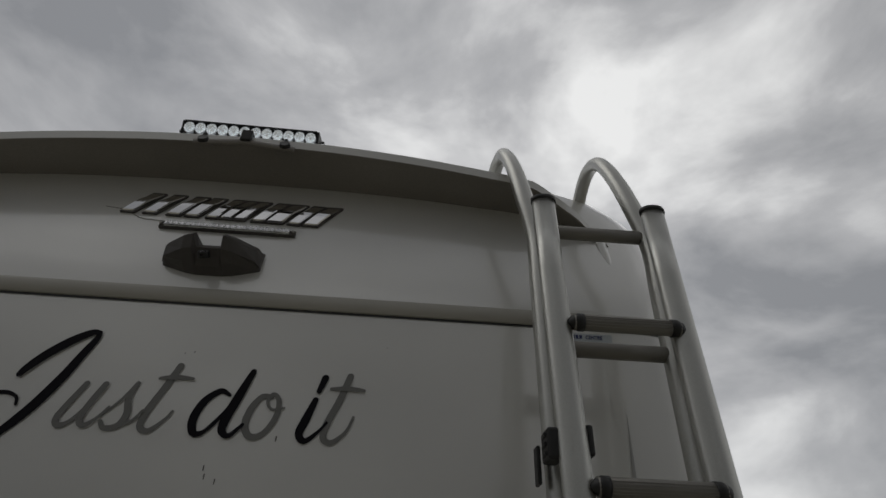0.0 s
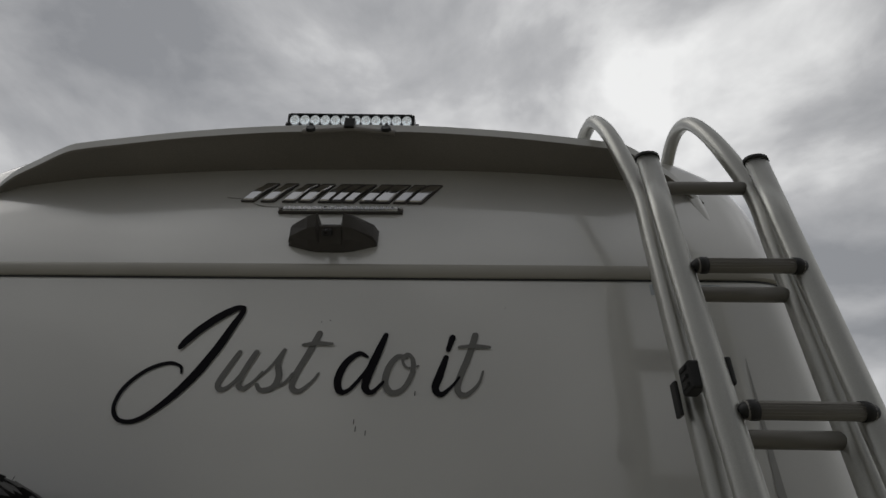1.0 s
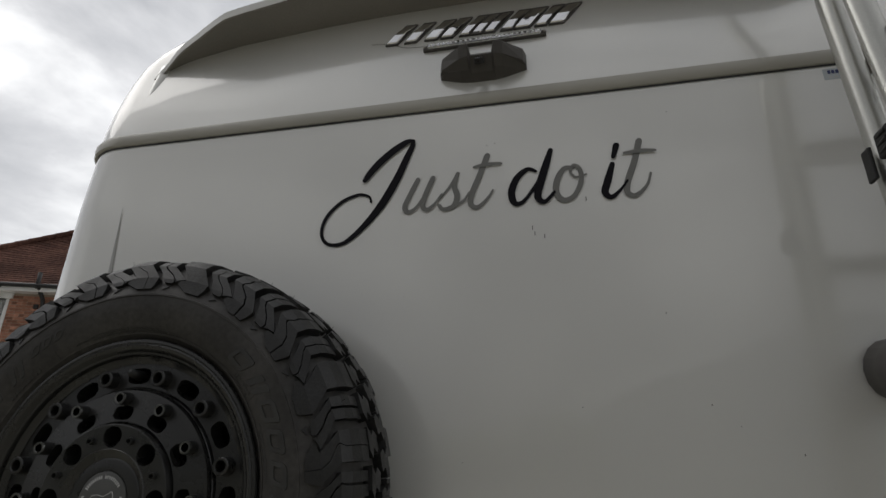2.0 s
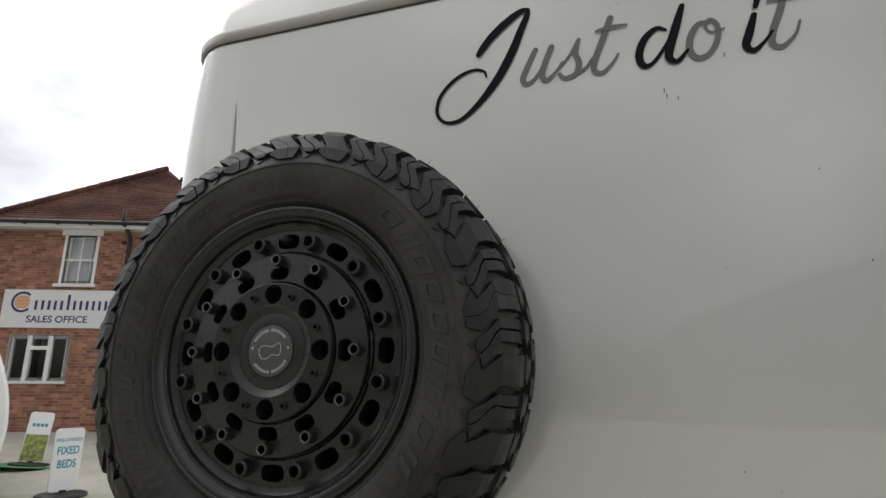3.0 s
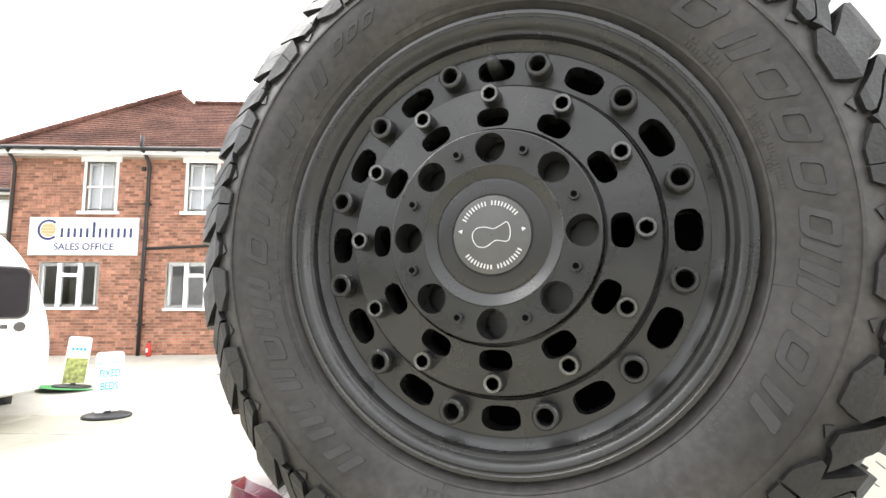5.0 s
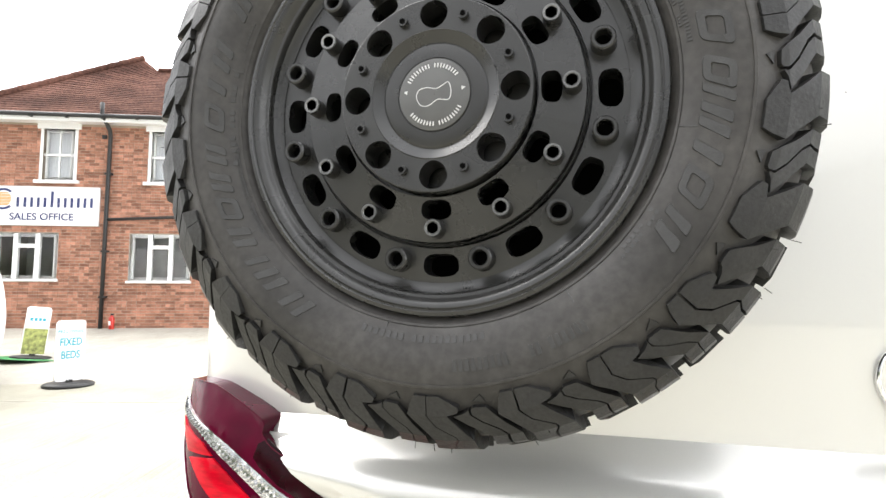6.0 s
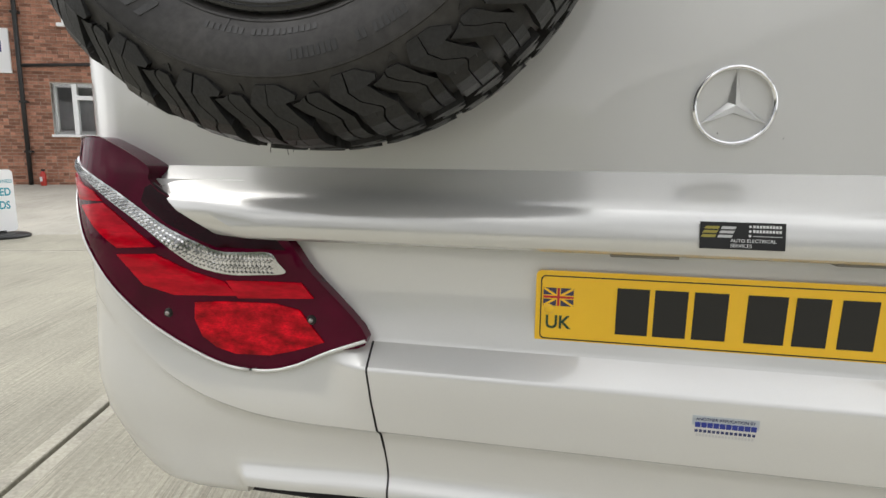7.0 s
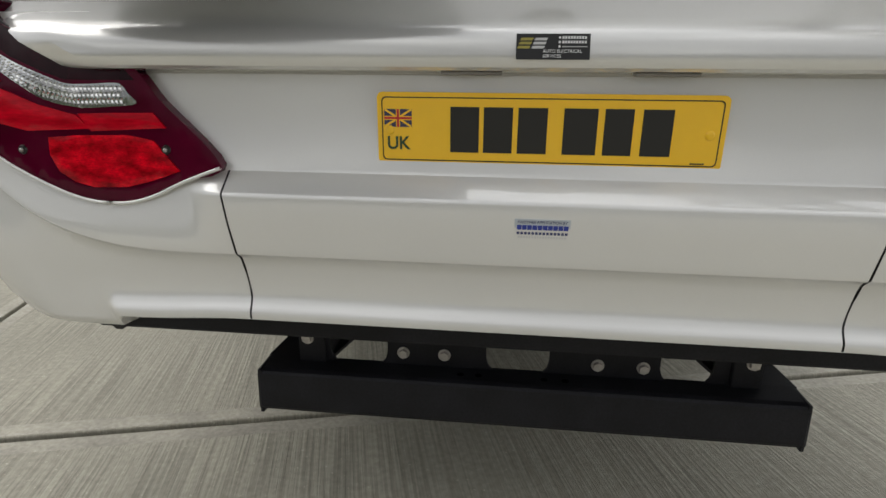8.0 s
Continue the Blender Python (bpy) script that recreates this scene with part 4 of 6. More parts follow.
    for k in range(46):
        ph = rng.random() * 6.283
        a = rng.choice((0.09, 0.106, 0.05, -0.02))
        r = 0.388 if a < 0.06 else (0.376 if a < 0.1 else 0.364)
        l = 0.004 + 0.005 * rng.random()
        p = Vector(polar(r, ph, a))
        q = Vector(polar(r + l, ph + 0.01 * (rng.random() - 0.5), a + 0.004 * rng.random()))
        tube(bm, [p, q], 0.00045, 4)
    tagged(part("mould_hairs", bm, RUBBER, tyre), kind="stuff")

    # rim, from the flange inwards
    rim = part("rim", lathe([(0.2290, 0.060), (0.2360, 0.100), (0.2395, 0.1035), (0.2400, 0.1065), (0.2385, 0.1090), (0.2345, 0.1100), (0.2330, 0.1085), (0.2318, 0.1085), (0.2300, 0.1098), (0.2265, 0.1092), (0.2235, 0.1070), (0.2215, 0.1030), (0.2195, 0.1010), (0.2165, 0.1005), (0.2150, 0.0985), (0.2140, 0.0925), (0.2110, 0.0900), (0.2070, 0.0880), (0.2040, 0.0872), (0.2030, 0.0870)]), RIM, wheel, "satin black alloy rim with stepped flange", smooth=True)
    F = 0.030                                # how far the face stands out
    fa = lambda r: 0.056 + F + 0.003 * (0.203 - r) / 0.035
    part("slotted_ring", perforated(0.1655, 0.2032, 12, 0.0, 0.1835, 0.0202, 0.0128, 3.0, fa, 0.03), RIM, rim)
    part("step", lathe([(r, a + F) for r, a in ((0.1660, 0.058), (0.1658, 0.0500), (0.1638, 0.0500), (0.1634, 0.0640), (0.1625, 0.0650), (0.1615, 0.0645), (0.1612, 0.0580), (0.1600, 0.0580), (0.1598, 0.0700), (0.1590, 0.0715))]), RIM, rim, smooth=True)
    da = lambda r: 0.0715 + F + 0.009 * max(0.0, (0.159 - r)) / 0.048
    part("bolted_disc", perforated(0.1115, 0.1592, 12, 0.0, 0.1245, 0.0168, 0.0108, 3.0, da, 0.03), RIM, rim)
    part("hub_step", lathe([(r, a + F) for r, a in ((0.1117, 0.079), (0.1116, 0.062), (0.1080, 0.062), (0.1078, 0.0885), (0.1070, 0.0900), (0.1060, 0.0905))]), RIM, rim, smooth=True)
    part("hub_disc", perforated(0.0715, 0.1062, 8, 0.0, 0.0885, 0.0155, 0.0155, 2.0, lambda r: 0.0905 + F, 0.035), RIM, rim)
    part("hub_cap", lathe([(r, a + F) for r, a in ((0.0717, 0.0905), (0.0708, 0.0915), (0.0690, 0.0905), (0.0600, 0.0845), (0.0590, 0.0840), (0.0575, 0.0850), (0.0560, 0.0855), (0.0420, 0.0858), (0.0415, 0.0852), (0.0405, 0.0852), (0.0400, 0.0862), (0.0005, 0.0866))]), RIM, rim, "black dished hub cap", smooth=True)
    cap = part("cap_disc", lathe([(r, a + F) for r, a in ((0.0398, 0.0860), (0.0396, 0.0872), (0.0385, 0.0876), (0.0005, 0.0878))]), CAPGREY, rim, "dark grey emblem disc with pale marks", smooth=True)
    # plain marks round the emblem disc and a plain shape in its middle
    bm = bmesh.new()
    for p0, p1, n in ((-62, 62, 20), (118, 242, 20)):
        for i in range(n):
            g0, g1 = radians(p0 + (p1 - p0) * i / n), radians(p0 + (p1 - p0) * (i + 0.42) / n)
            if i % 10 == 9:
                continue
            prism(bm, [(g0, 0.0300), (g1, 0.0300), (g1, 0.0346), (g0, 0.0346)], 0.0874 + F, 0.0882 + F, lambda u, v, d: polar(v, u, d))
    for g in (82, 278):
        g = radians(g)
        prism(bm, [(g - 0.07, 0.031), (g + 0.07, 0.031), (g, 0.0352)], 0.0874 + F, 0.0882 + F, lambda u, v, d: polar(v, u, d))
    out = curve_pts([(-0.0200, -0.0020), (-0.0170, 0.0060), (-0.0080, 0.0080), (0.0020, 0.0060), (0.0090, 0.0090), (0.0160, 0.0120), (0.0190, 0.0020), (0.0160, -0.0070), (0.0040, -0.0060), (-0.0060, -0.0120), (-0.0150, -0.0110)], 5, closed=True)
    for k in range(len(out)):
        p, q = Vector((out[k][0], -0.0879 - F, out[k][1])), Vector((out[(k + 1) % len(out)][0], -0.0879 - F, out[(k + 1) % len(out)][1]))
        tube(bm, [p, q], 0.0005, 5)
    tagged(part("pale_print", fix(bm), MARK, cap, "pale plain marks"), kind="stuff")
    part("hub_floor", lathe([(r, a + F) for r, a in ((0.1060, 0.048), (0.0700, 0.048))], 48), RIM, rim)
    # backing behind the holes: their shade is painted near-black
    part("barrel_inside", lathe([(r, a + F) for r, a in ((0.2030, 0.056), (0.2000, 0.020), (0.0005, 0.020))]), HOLE_SHADE, rim)
    for i in range(12):
        ph = radians(15 + 30 * i)
        t = part("rivet_collar", collar(0.1830, ph, 0.055 + F, 0.0765 + F, 0.0130, 0.0080), RIM, rim, smooth=True, sharp=0.5)
        # a near-black disc paints the shade down the open collar
        bm = bmesh.new()
        m = Matrix.Translation(polar(0.1830, ph, 0.0600 + F)) @ Matrix.Rotation(radians(90), 4, "X")
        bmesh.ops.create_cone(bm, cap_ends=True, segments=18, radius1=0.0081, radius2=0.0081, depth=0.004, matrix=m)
        part("bore", bm, HOLE_SHADE, t)
        bm = bmesh.new()
        ph = radians(30 * i)
        hexbolt(bm, 0.1455, ph, da(0.1455) - 0.001, 0.0102, 0.0185)
        b = part("cap_screw", bm, RIM, rim, "black socket cap screw", smooth=True)
        bm = bmesh.new()
        c = Vector(polar(0.1455, ph, 0))
        a1 = da(0.1455) + 0.0175
        grid(bm, [[c + Vector((q * math.cos(2 * math.pi * k / 18), -a, q * math.sin(2 * math.pi * k / 18))) for k in range(18)] for q, a in ((0.0098, a1 - 0.0012), (0.0090, a1 + 0.0006), (0.0068, a1 + 0.0006), (0.0060, a1 - 0.0004))], closed=True)
        part("screw_face", fix(bm), BOLT, b, "bright steel face", smooth=True)
        # flat hexagon: the socket's depth is only painted shade
        bm = bmesh.new()
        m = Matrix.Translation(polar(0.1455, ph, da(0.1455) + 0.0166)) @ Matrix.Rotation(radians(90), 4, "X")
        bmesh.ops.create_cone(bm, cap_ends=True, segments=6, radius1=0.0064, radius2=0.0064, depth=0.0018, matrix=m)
        part("socket", bm, HOLE_SHADE, b)
    for i in range(8):
        bm = bmesh.new()
        hexbolt(bm, 0.0890, radians(22.5 + 45 * i), 0.0895 + F, 0.0056, 0.007)
        sb = part("small_bolt", bm, RIM, rim, smooth=True)
        # the small bolt's socket, again just painted shade
        bm = bmesh.new()
        m = Matrix.Translation(polar(0.0890, radians(22.5 + 45 * i), 0.0968 + F)) @ Matrix.Rotation(radians(90), 4, "X")
        bmesh.ops.create_cone(bm, cap_ends=True, segments=6, radius1=0.0032, radius2=0.0032, depth=0.0014, matrix=m)
        part("socket", bm, HOLE_SHADE, sb)
    # valve in the top slot
    bm = bmesh.new()
    c = Vector(polar(0.1835, 0.0, 0))
    tube(bm, [c + Vector((0, -0.04 - F, 0)), c + Vector((0, -0.066 - F, 0.001)), c + Vector((0, -0.080 - F, 0.003))], [0.0085, 0.0075, 0.0055], 14)
    part("valve", bm, BLACKP, rim, "black rubber valve", smooth=True)
    # carrier between wheel and rear panel
    part("carrier", lathe([(0.0005, -0.168), (0.16, -0.168), (0.16, -0.150), (0.06, -0.12), (0.06, 0.0), (0.0005, 0.0)], 32), FRAMEB, wheel, "black steel spare wheel carrier")
    return wheel


make_wheel()


# ---- lettering, badges and fittings on the rear panel ----
def ribbon(bm, ctrl, y=-0.0012, per=9):
    """A brush stroke: control tuples of x, z and width; rounded ends; it rises slightly so that crossings lie over one another."""
    pts = curve_pts(ctrl, per)
    n = len(pts) - 1
    va, vb = [], []
    for i, p in enumerate(pts):
        d = pts[min(i + 1, n)][:2] - pts[max(i - 1, 0)][:2]
        u = np.array((-d[1], d[0])) / (np.hypot(*d) + 1e-9) * p[2] / 2
        yy = y - 0.0008 * i / n
        va.append(bm.verts.new((p[0] + u[0], yy, p[1] + u[1])))
        vb.append(bm.verts.new((p[0] - u[0], yy, p[1] - u[1])))
    for k in range(n):
        bm.faces.new((va[k], vb[k], vb[k + 1], va[k + 1]))
    for a, b, p, turn in ((va[0], vb[0], pts[0], 1), (va[-1], vb[-1], pts[-1], -1)):
        g0 = math.atan2(a.co.z - p[1], a.co.x - p[0])
        arc = [bm.verts.new((p[0] + p[2] / 2 * math.cos(g0 + turn * math.pi * k / 8), a.co.y, p[1] + p[2] / 2 * math.sin(g0 + turn * math.pi * k / 8))) for k in range(1, 8)]
        bm.faces.new([a, *arc, b])


# script letters: strokes as x, z, width in millimetres; origin at the left end of the writing line
SCRIPT = {
    "J": [[(113, 78, 5), (107, 92, 6), (82, 98, 8), (45, 84, 9), (12, 50, 9), (3, 12, 8), (20, -14, 8), (56, -14, 10), (98, 20, 14), (138, 70, 19), (170, 128, 19), (190, 176, 16), (203, 206, 13), (206, 219, 9)],
          [(206, 221, 8), (190, 219, 14), (160, 200, 18), (128, 172, 18), (106, 146, 16), (97, 132, 12)]],
    "u": [[(218, 122, 9), (200, 84, 10), (190, 58, 10), (198, 46, 9), (216, 56, 6), (240, 92, 5)], [(252, 122, 10), (236, 84, 10), (230, 58, 10), (240, 48, 8), (258, 62, 5), (272, 82, 4)]],
    "s": [[(262, 66, 4), (288, 96, 5), (308, 130, 6), (304, 118, 8), (300, 98, 10), (306, 74, 11), (298, 52, 10), (276, 46, 8), (266, 56, 7)], [(300, 52, 6), (320, 62, 5), (332, 80, 4)]],
    "t": [[(374, 166, 11), (356, 120, 11), (338, 76, 11), (336, 52, 10), (352, 46, 8), (374, 66, 5), (384, 82, 4)], [(344, 140, 5), (372, 144, 8), (404, 143, 5)]],
    "d": [[(478, 118, 5), (460, 124, 9), (436, 104, 12), (424, 72, 13), (430, 48, 11), (448, 50, 7), (474, 82, 6), (490, 110, 5)], [(512, 164, 9), (496, 118, 14), (482, 76, 14), (480, 54, 12), (494, 46, 8), (514, 66, 5)]],
    "o": [[(556, 118, 7), (538, 118, 9), (522, 94, 11), (518, 64, 11), (532, 46, 10), (554, 54, 9), (570, 84, 9), (570, 112, 8), (558, 124, 6), (550, 110, 5), (560, 96, 4), (582, 100, 3)]],
    "i": [[(636, 118, 9), (624, 82, 13), (616, 56, 12), (628, 44, 9), (648, 60, 5), (662, 78, 4)], [(648, 160, 11), (640, 134, 8)]],
    "t2": [[(694, 166, 11), (680, 120, 11), (662, 74, 11), (660, 50, 10), (676, 44, 8), (698, 64, 5), (708, 90, 4)], [(662, 140, 5), (692, 142, 8), (722, 140, 5)]],
}


def make_script():
    sign = thing("script_lettering", "black and grey handwritten vinyl slogan on the rear panel", "lettering", at=Matrix.Translation((-0.3765, -0.001, 1.9955)))
    for key, strokes in SCRIPT.items():
        bm = bmesh.new()
        for n, st in enumerate(strokes):
            ribbon(bm, y=-0.0012 - 0.0012 * n, ctrl=[(x / 1000 - 0.010 * sstep(190, 700, x), z / 1000 - 0.002 * sstep(190, 500, x), w / 1000 * (0.97 if key == "J" else 1.18)) for x, z, w in st])
        part("letter_" + key[0], bm, VINYLB if key in ("J", "d", "i") else VINYLG, sign, "black vinyl letter" if key in ("J", "d", "i") else "grey vinyl letter")


make_script()


def tilt_at(z):
    """Pose on the leaning upper panel at height z: local y points into the panel."""
    dz = 0.02
    dy = cap_y(z + dz) - cap_y(z - dz)
    return Matrix.Translation((0, cap_y(z), z)) @ Matrix.Rotation(-math.atan2(dy, 2 * dz), 4, "X")


def make_badge():
    b = thing("maker_badge", "row of slanted chrome badge bars above the brake light", "badge", at=tilt_at(2.563) @ Matrix.Translation((-0.017, -0.001, 0)) @ Matrix.Rotation(radians(0.8), 4, "Y"))
    x, h, sl = -0.218, 0.066, 0.024
    groups = ((0.098, ((0.0, 0.27), (0.50, 0.27))), (0.092, ((0.04, 0.30), (0.48, 0.30))), (0.102, ((0.0, 0.22), (0.30, 0.22), (0.60, 0.22))), (0.083, ((0.0, 0.30), (0.40, 0.42))), (0.082, ((0.0, 0.30), (0.42, 0.38))))
    for w, strokes in groups:
        for f0, fw in strokes:
            x0, w2, grow = x + f0 * w, fw * w, 0.0028
            bm = bmesh.new()
            prism(bm, [(x0 - sl - grow, -h / 2 - grow), (x0 - sl + w2 + grow, -h / 2 - grow), (x0 + sl + w2 + grow, h / 2 + grow), (x0 + sl - grow, h / 2 + grow)], 0.003, -0.0045, lambda u, v, d: (u, d, v))
            blk = part("badge_bar", fix(bm), GREYP, b, "chrome bar with dark edge")
            bm = bmesh.new()
            rows = []
            for f, d in ((-0.5, -0.003), (-0.46, -0.0075), (-0.1, -0.0105), (0.05, -0.011), (0.14, -0.0095), (0.46, -0.0055), (0.5, -0.003)):
                rows.append([(x0 + 2 * sl * f + k * w2, d + (0.003 if k in (0, 1) else 0), f * h) for k in (0, 0.06, 0.94, 1)])
            grid(bm, rows)
            part("chrome_face", fix(bm), CHROME, blk)
        x += w
    return b


make_badge()


def make_brake_light():
    m = tilt_at(2.495) @ Matrix.Translation((-0.010, 0, 0))
    b = thing("brake_light", "slim clear high-level brake light strip", "lamp", at=m)
    part("housing", new_box((-0.150, -0.008, -0.0085), (0.150, 0.004, 0.0085), 0.003), GREYP, b)
    part("lens", new_box((-0.138, -0.014, -0.0062), (0.138, -0.006, 0.0062), 0.002), CLEAR, b, "clear strip lens")
    for k in range(22):
        part("led", new_box((-0.132 + k * 0.0124, -0.0150, -0.003), (-0.1255 + k * 0.0124, -0.0135, 0.003), 0.0008), SATIN, b)
    for s in (-1, 1):
        bm = bmesh.new()
        bmesh.ops.create_cone(bm, cap_ends=True, segments=10, radius1=0.0035, radius2=0.003, depth=0.004, matrix=Matrix.Translation((s * 0.145, -0.011, 0)) @ Matrix.Rotation(radians(90), 4, "X"))
        part("screw", bm, STEEL, b)


make_brake_light()


def make_reversing_camera():
    """Dark grey pod: two sloping cheeks with a square lens block between."""
    c = thing("reversing_camera", "dark grey plastic reversing camera pod under the brake light", "camera", at=tilt_at(2.404) @ Matrix.Translation((-0.010, 0, 0)))
    bm = bmesh.new()
    rows = []
    for f, d, zl in ((-1, 0.012, 0), (-0.93, 0.034, 0), (-0.5, 0.066, 0), (-0.30, 0.073, 0), (-0.24, 0.050, 1), (0.24, 0.050, 1), (0.30, 0.073, 0), (0.5, 0.066, 0), (0.93, 0.034, 0), (1, 0.012, 0)):
        x = f * 0.100
        zt = 0.026 - 0.004 * abs(f) - 0.016 * zl
        zb = -0.046 + 0.022 * abs(f) ** 2
        rows.append([(x, 0.012, zt), (x, -0.2 * d, zt + 0.002), (x, -d * 0.85, zt - 0.008), (x, -d, zt - 0.022), (x, -d * 0.80, -0.022), (x, -d * 0.45, zb + 0.006), (x, -0.1 * d, zb), (x, 0.012, zb)])
    vs = grid(bm, rows)
    bm.faces.new(vs[0]), bm.faces.new(vs[-1])
    part("pod", fix(bm), GREYP, c)
    bm = bmesh.new()
    bmesh.ops.create_cone(bm, cap_ends=True, segments=20, radius1=0.012, radius2=0.011, depth=0.012, matrix=Matrix.Translation((-0.004, -0.049, -0.030)) @ Matrix.Rotation(radians(60), 4, "X"))
    lens = part("lens_ring", bm, BLACKP, c, smooth=True)
    bm = bmesh.new()
    bmesh.ops.create_uvsphere(bm, u_segments=14, v_segments=8, radius=0.0085, matrix=Matrix.Translation((-0.004, -0.051, -0.0325)))
    part("lens", bm, TINT, lens, "black camera lens", smooth=True)
    # loose grey cable that leaves the light and runs along the panel
    cable = thing("thin_cable", "thin dark cable running along the upper panel", "cable")
    bm = bmesh.new()
    pts = []
    for x, z in ((-0.30, 2.548), (-0.262, 2.543), (-0.235, 2.530), (-0.205, 2.516), (-0.155, 2.512)):
        pts.append((x, cap_y(z) - 0.0012, z))
    tube(bm, [tuple(p) for p in curve_pts(pts, 5)], 0.0007, 5)
    part("wire", bm, SPOILER, cable)


make_reversing_camera()


def make_light_bar():
    bar = thing("led_light_bar", "black twelve-lens LED light bar on the roof spoiler", "light bar", at=Matrix.Translation((-0.006, -0.012, 2.750)) @ Matrix.Rotation(radians(1.0), 4, "Y") @ Matrix.Rotation(radians(14), 4, "X"))
    L, H = 0.158, 0.020
    bm = bmesh.new()
    box(bm, (-L, -0.004, -H), (L, 0.055, H), 0.003)
    part("housing", bm, BLACKP, bar)
    for z0, z1 in ((-H, -H + 0.0035), (H - 0.0035, H)):
        part("bezel", new_box((-L, -0.012, z0), (L, -0.004, z1), 0.001), BLACKP, bar)
    for s in (-1, 1):
        part("end_plate", new_box((s * L, -0.010, -H), (s * (L + 0.006), 0.045, H), 0.002), BLACKP, bar)
        bm = bmesh.new()
        tube(bm, [(s * (L + 0.004), 0.02, -0.004), (s * (L + 0.024), 0.02, -0.010), (s * (L + 0.03), 0.02, -0.03)], 0.006, 8)
        part("side_bracket", bm, BLACKP, bar)
        bm = bmesh.new()
        bmesh.ops.create_cone(bm, cap_ends=True, segments=6, radius1=0.009, radius2=0.009, depth=0.008, matrix=Matrix.Translation((s * (L + 0.012), 0.015, -0.002)) @ Matrix.Rotation(radians(90), 4, "Y"))
        part("side_bolt", bm, BLACKP, bar)
    for k in range(12):
        x = -L + 0.0135 + k * (2 * L - 0.027) / 11
        bm = bmesh.new()
        seg = 14
        prof = [(0.0128, -0.0040), (0.0127, -0.0115), (0.0118, -0.0115), (0.0085, -0.0075), (0.0045, -0.0050), (0.0040, -0.0080), (0.0025, -0.0095), (0.0004, -0.0100)]
        grid(bm, [[(x + q * math.cos(2 * math.pi * j / seg), a, q * 1.15 * math.sin(2 * math.pi * j / seg)) for j in range(seg)] for q, a in prof], closed=True)
        # lens brightness comes partly from an added glow, in place of mirrored sky
        part("led_lens", fix(bm), LEDGLASS, bar, "faceted LED reflector with an added glow", smooth=True)
        if k:
            part("divider", new_box((x - 0.0153, -0.008, -H + 0.003), (x - 0.0137, -0.004, H - 0.003)), BLACKP, bar)
    # silver mounting foot on the spoiler's lip
    foot = thing("light_bar_mount", "silver-grey mounting arm with black knobs on the spoiler lip", "bracket", at=Matrix.Translation((0, 0, -0.008)))
    bm = bmesh.new()
    tube(bm, curve_pts([(-0.115, -0.046, 2.692), (-0.08, -0.048, 2.692), (-0.035, -0.046, 2.698), (0, -0.043, 2.704), (0.035, -0.046, 2.698), (0.08, -0.048, 2.690), (0.115, -0.046, 2.688)], 5), 0.0085, 10, 0.6, side=Vector((0, 0, 1)))
    part("arm", bm, SPOILER, foot, smooth=True)
    part("clamp", new_box((-0.013, -0.054, 2.702), (0.013, 0.01, 2.734), 0.003), BLACKP, foot, "black centre clamp")
    for s in (-1, 1):
        bm = bmesh.new()
        bmesh.ops.create_cone(bm, cap_ends=True, segments=12, radius1=0.013, radius2=0.011, depth=0.008, matrix=Matrix.Translation((s * 0.093, -0.054, 2.695)) @ Matrix.Rotation(radians(70), 4, "X"))
        k = part("knob", bm, BLACKP, foot, smooth=True)
        part("stud", new_box((s * 0.093 - 0.004, -0.054, 2.695), (s * 0.093 + 0.004, -0.046, 2.714), 0.001), BLACKP, foot)


make_light_bar()


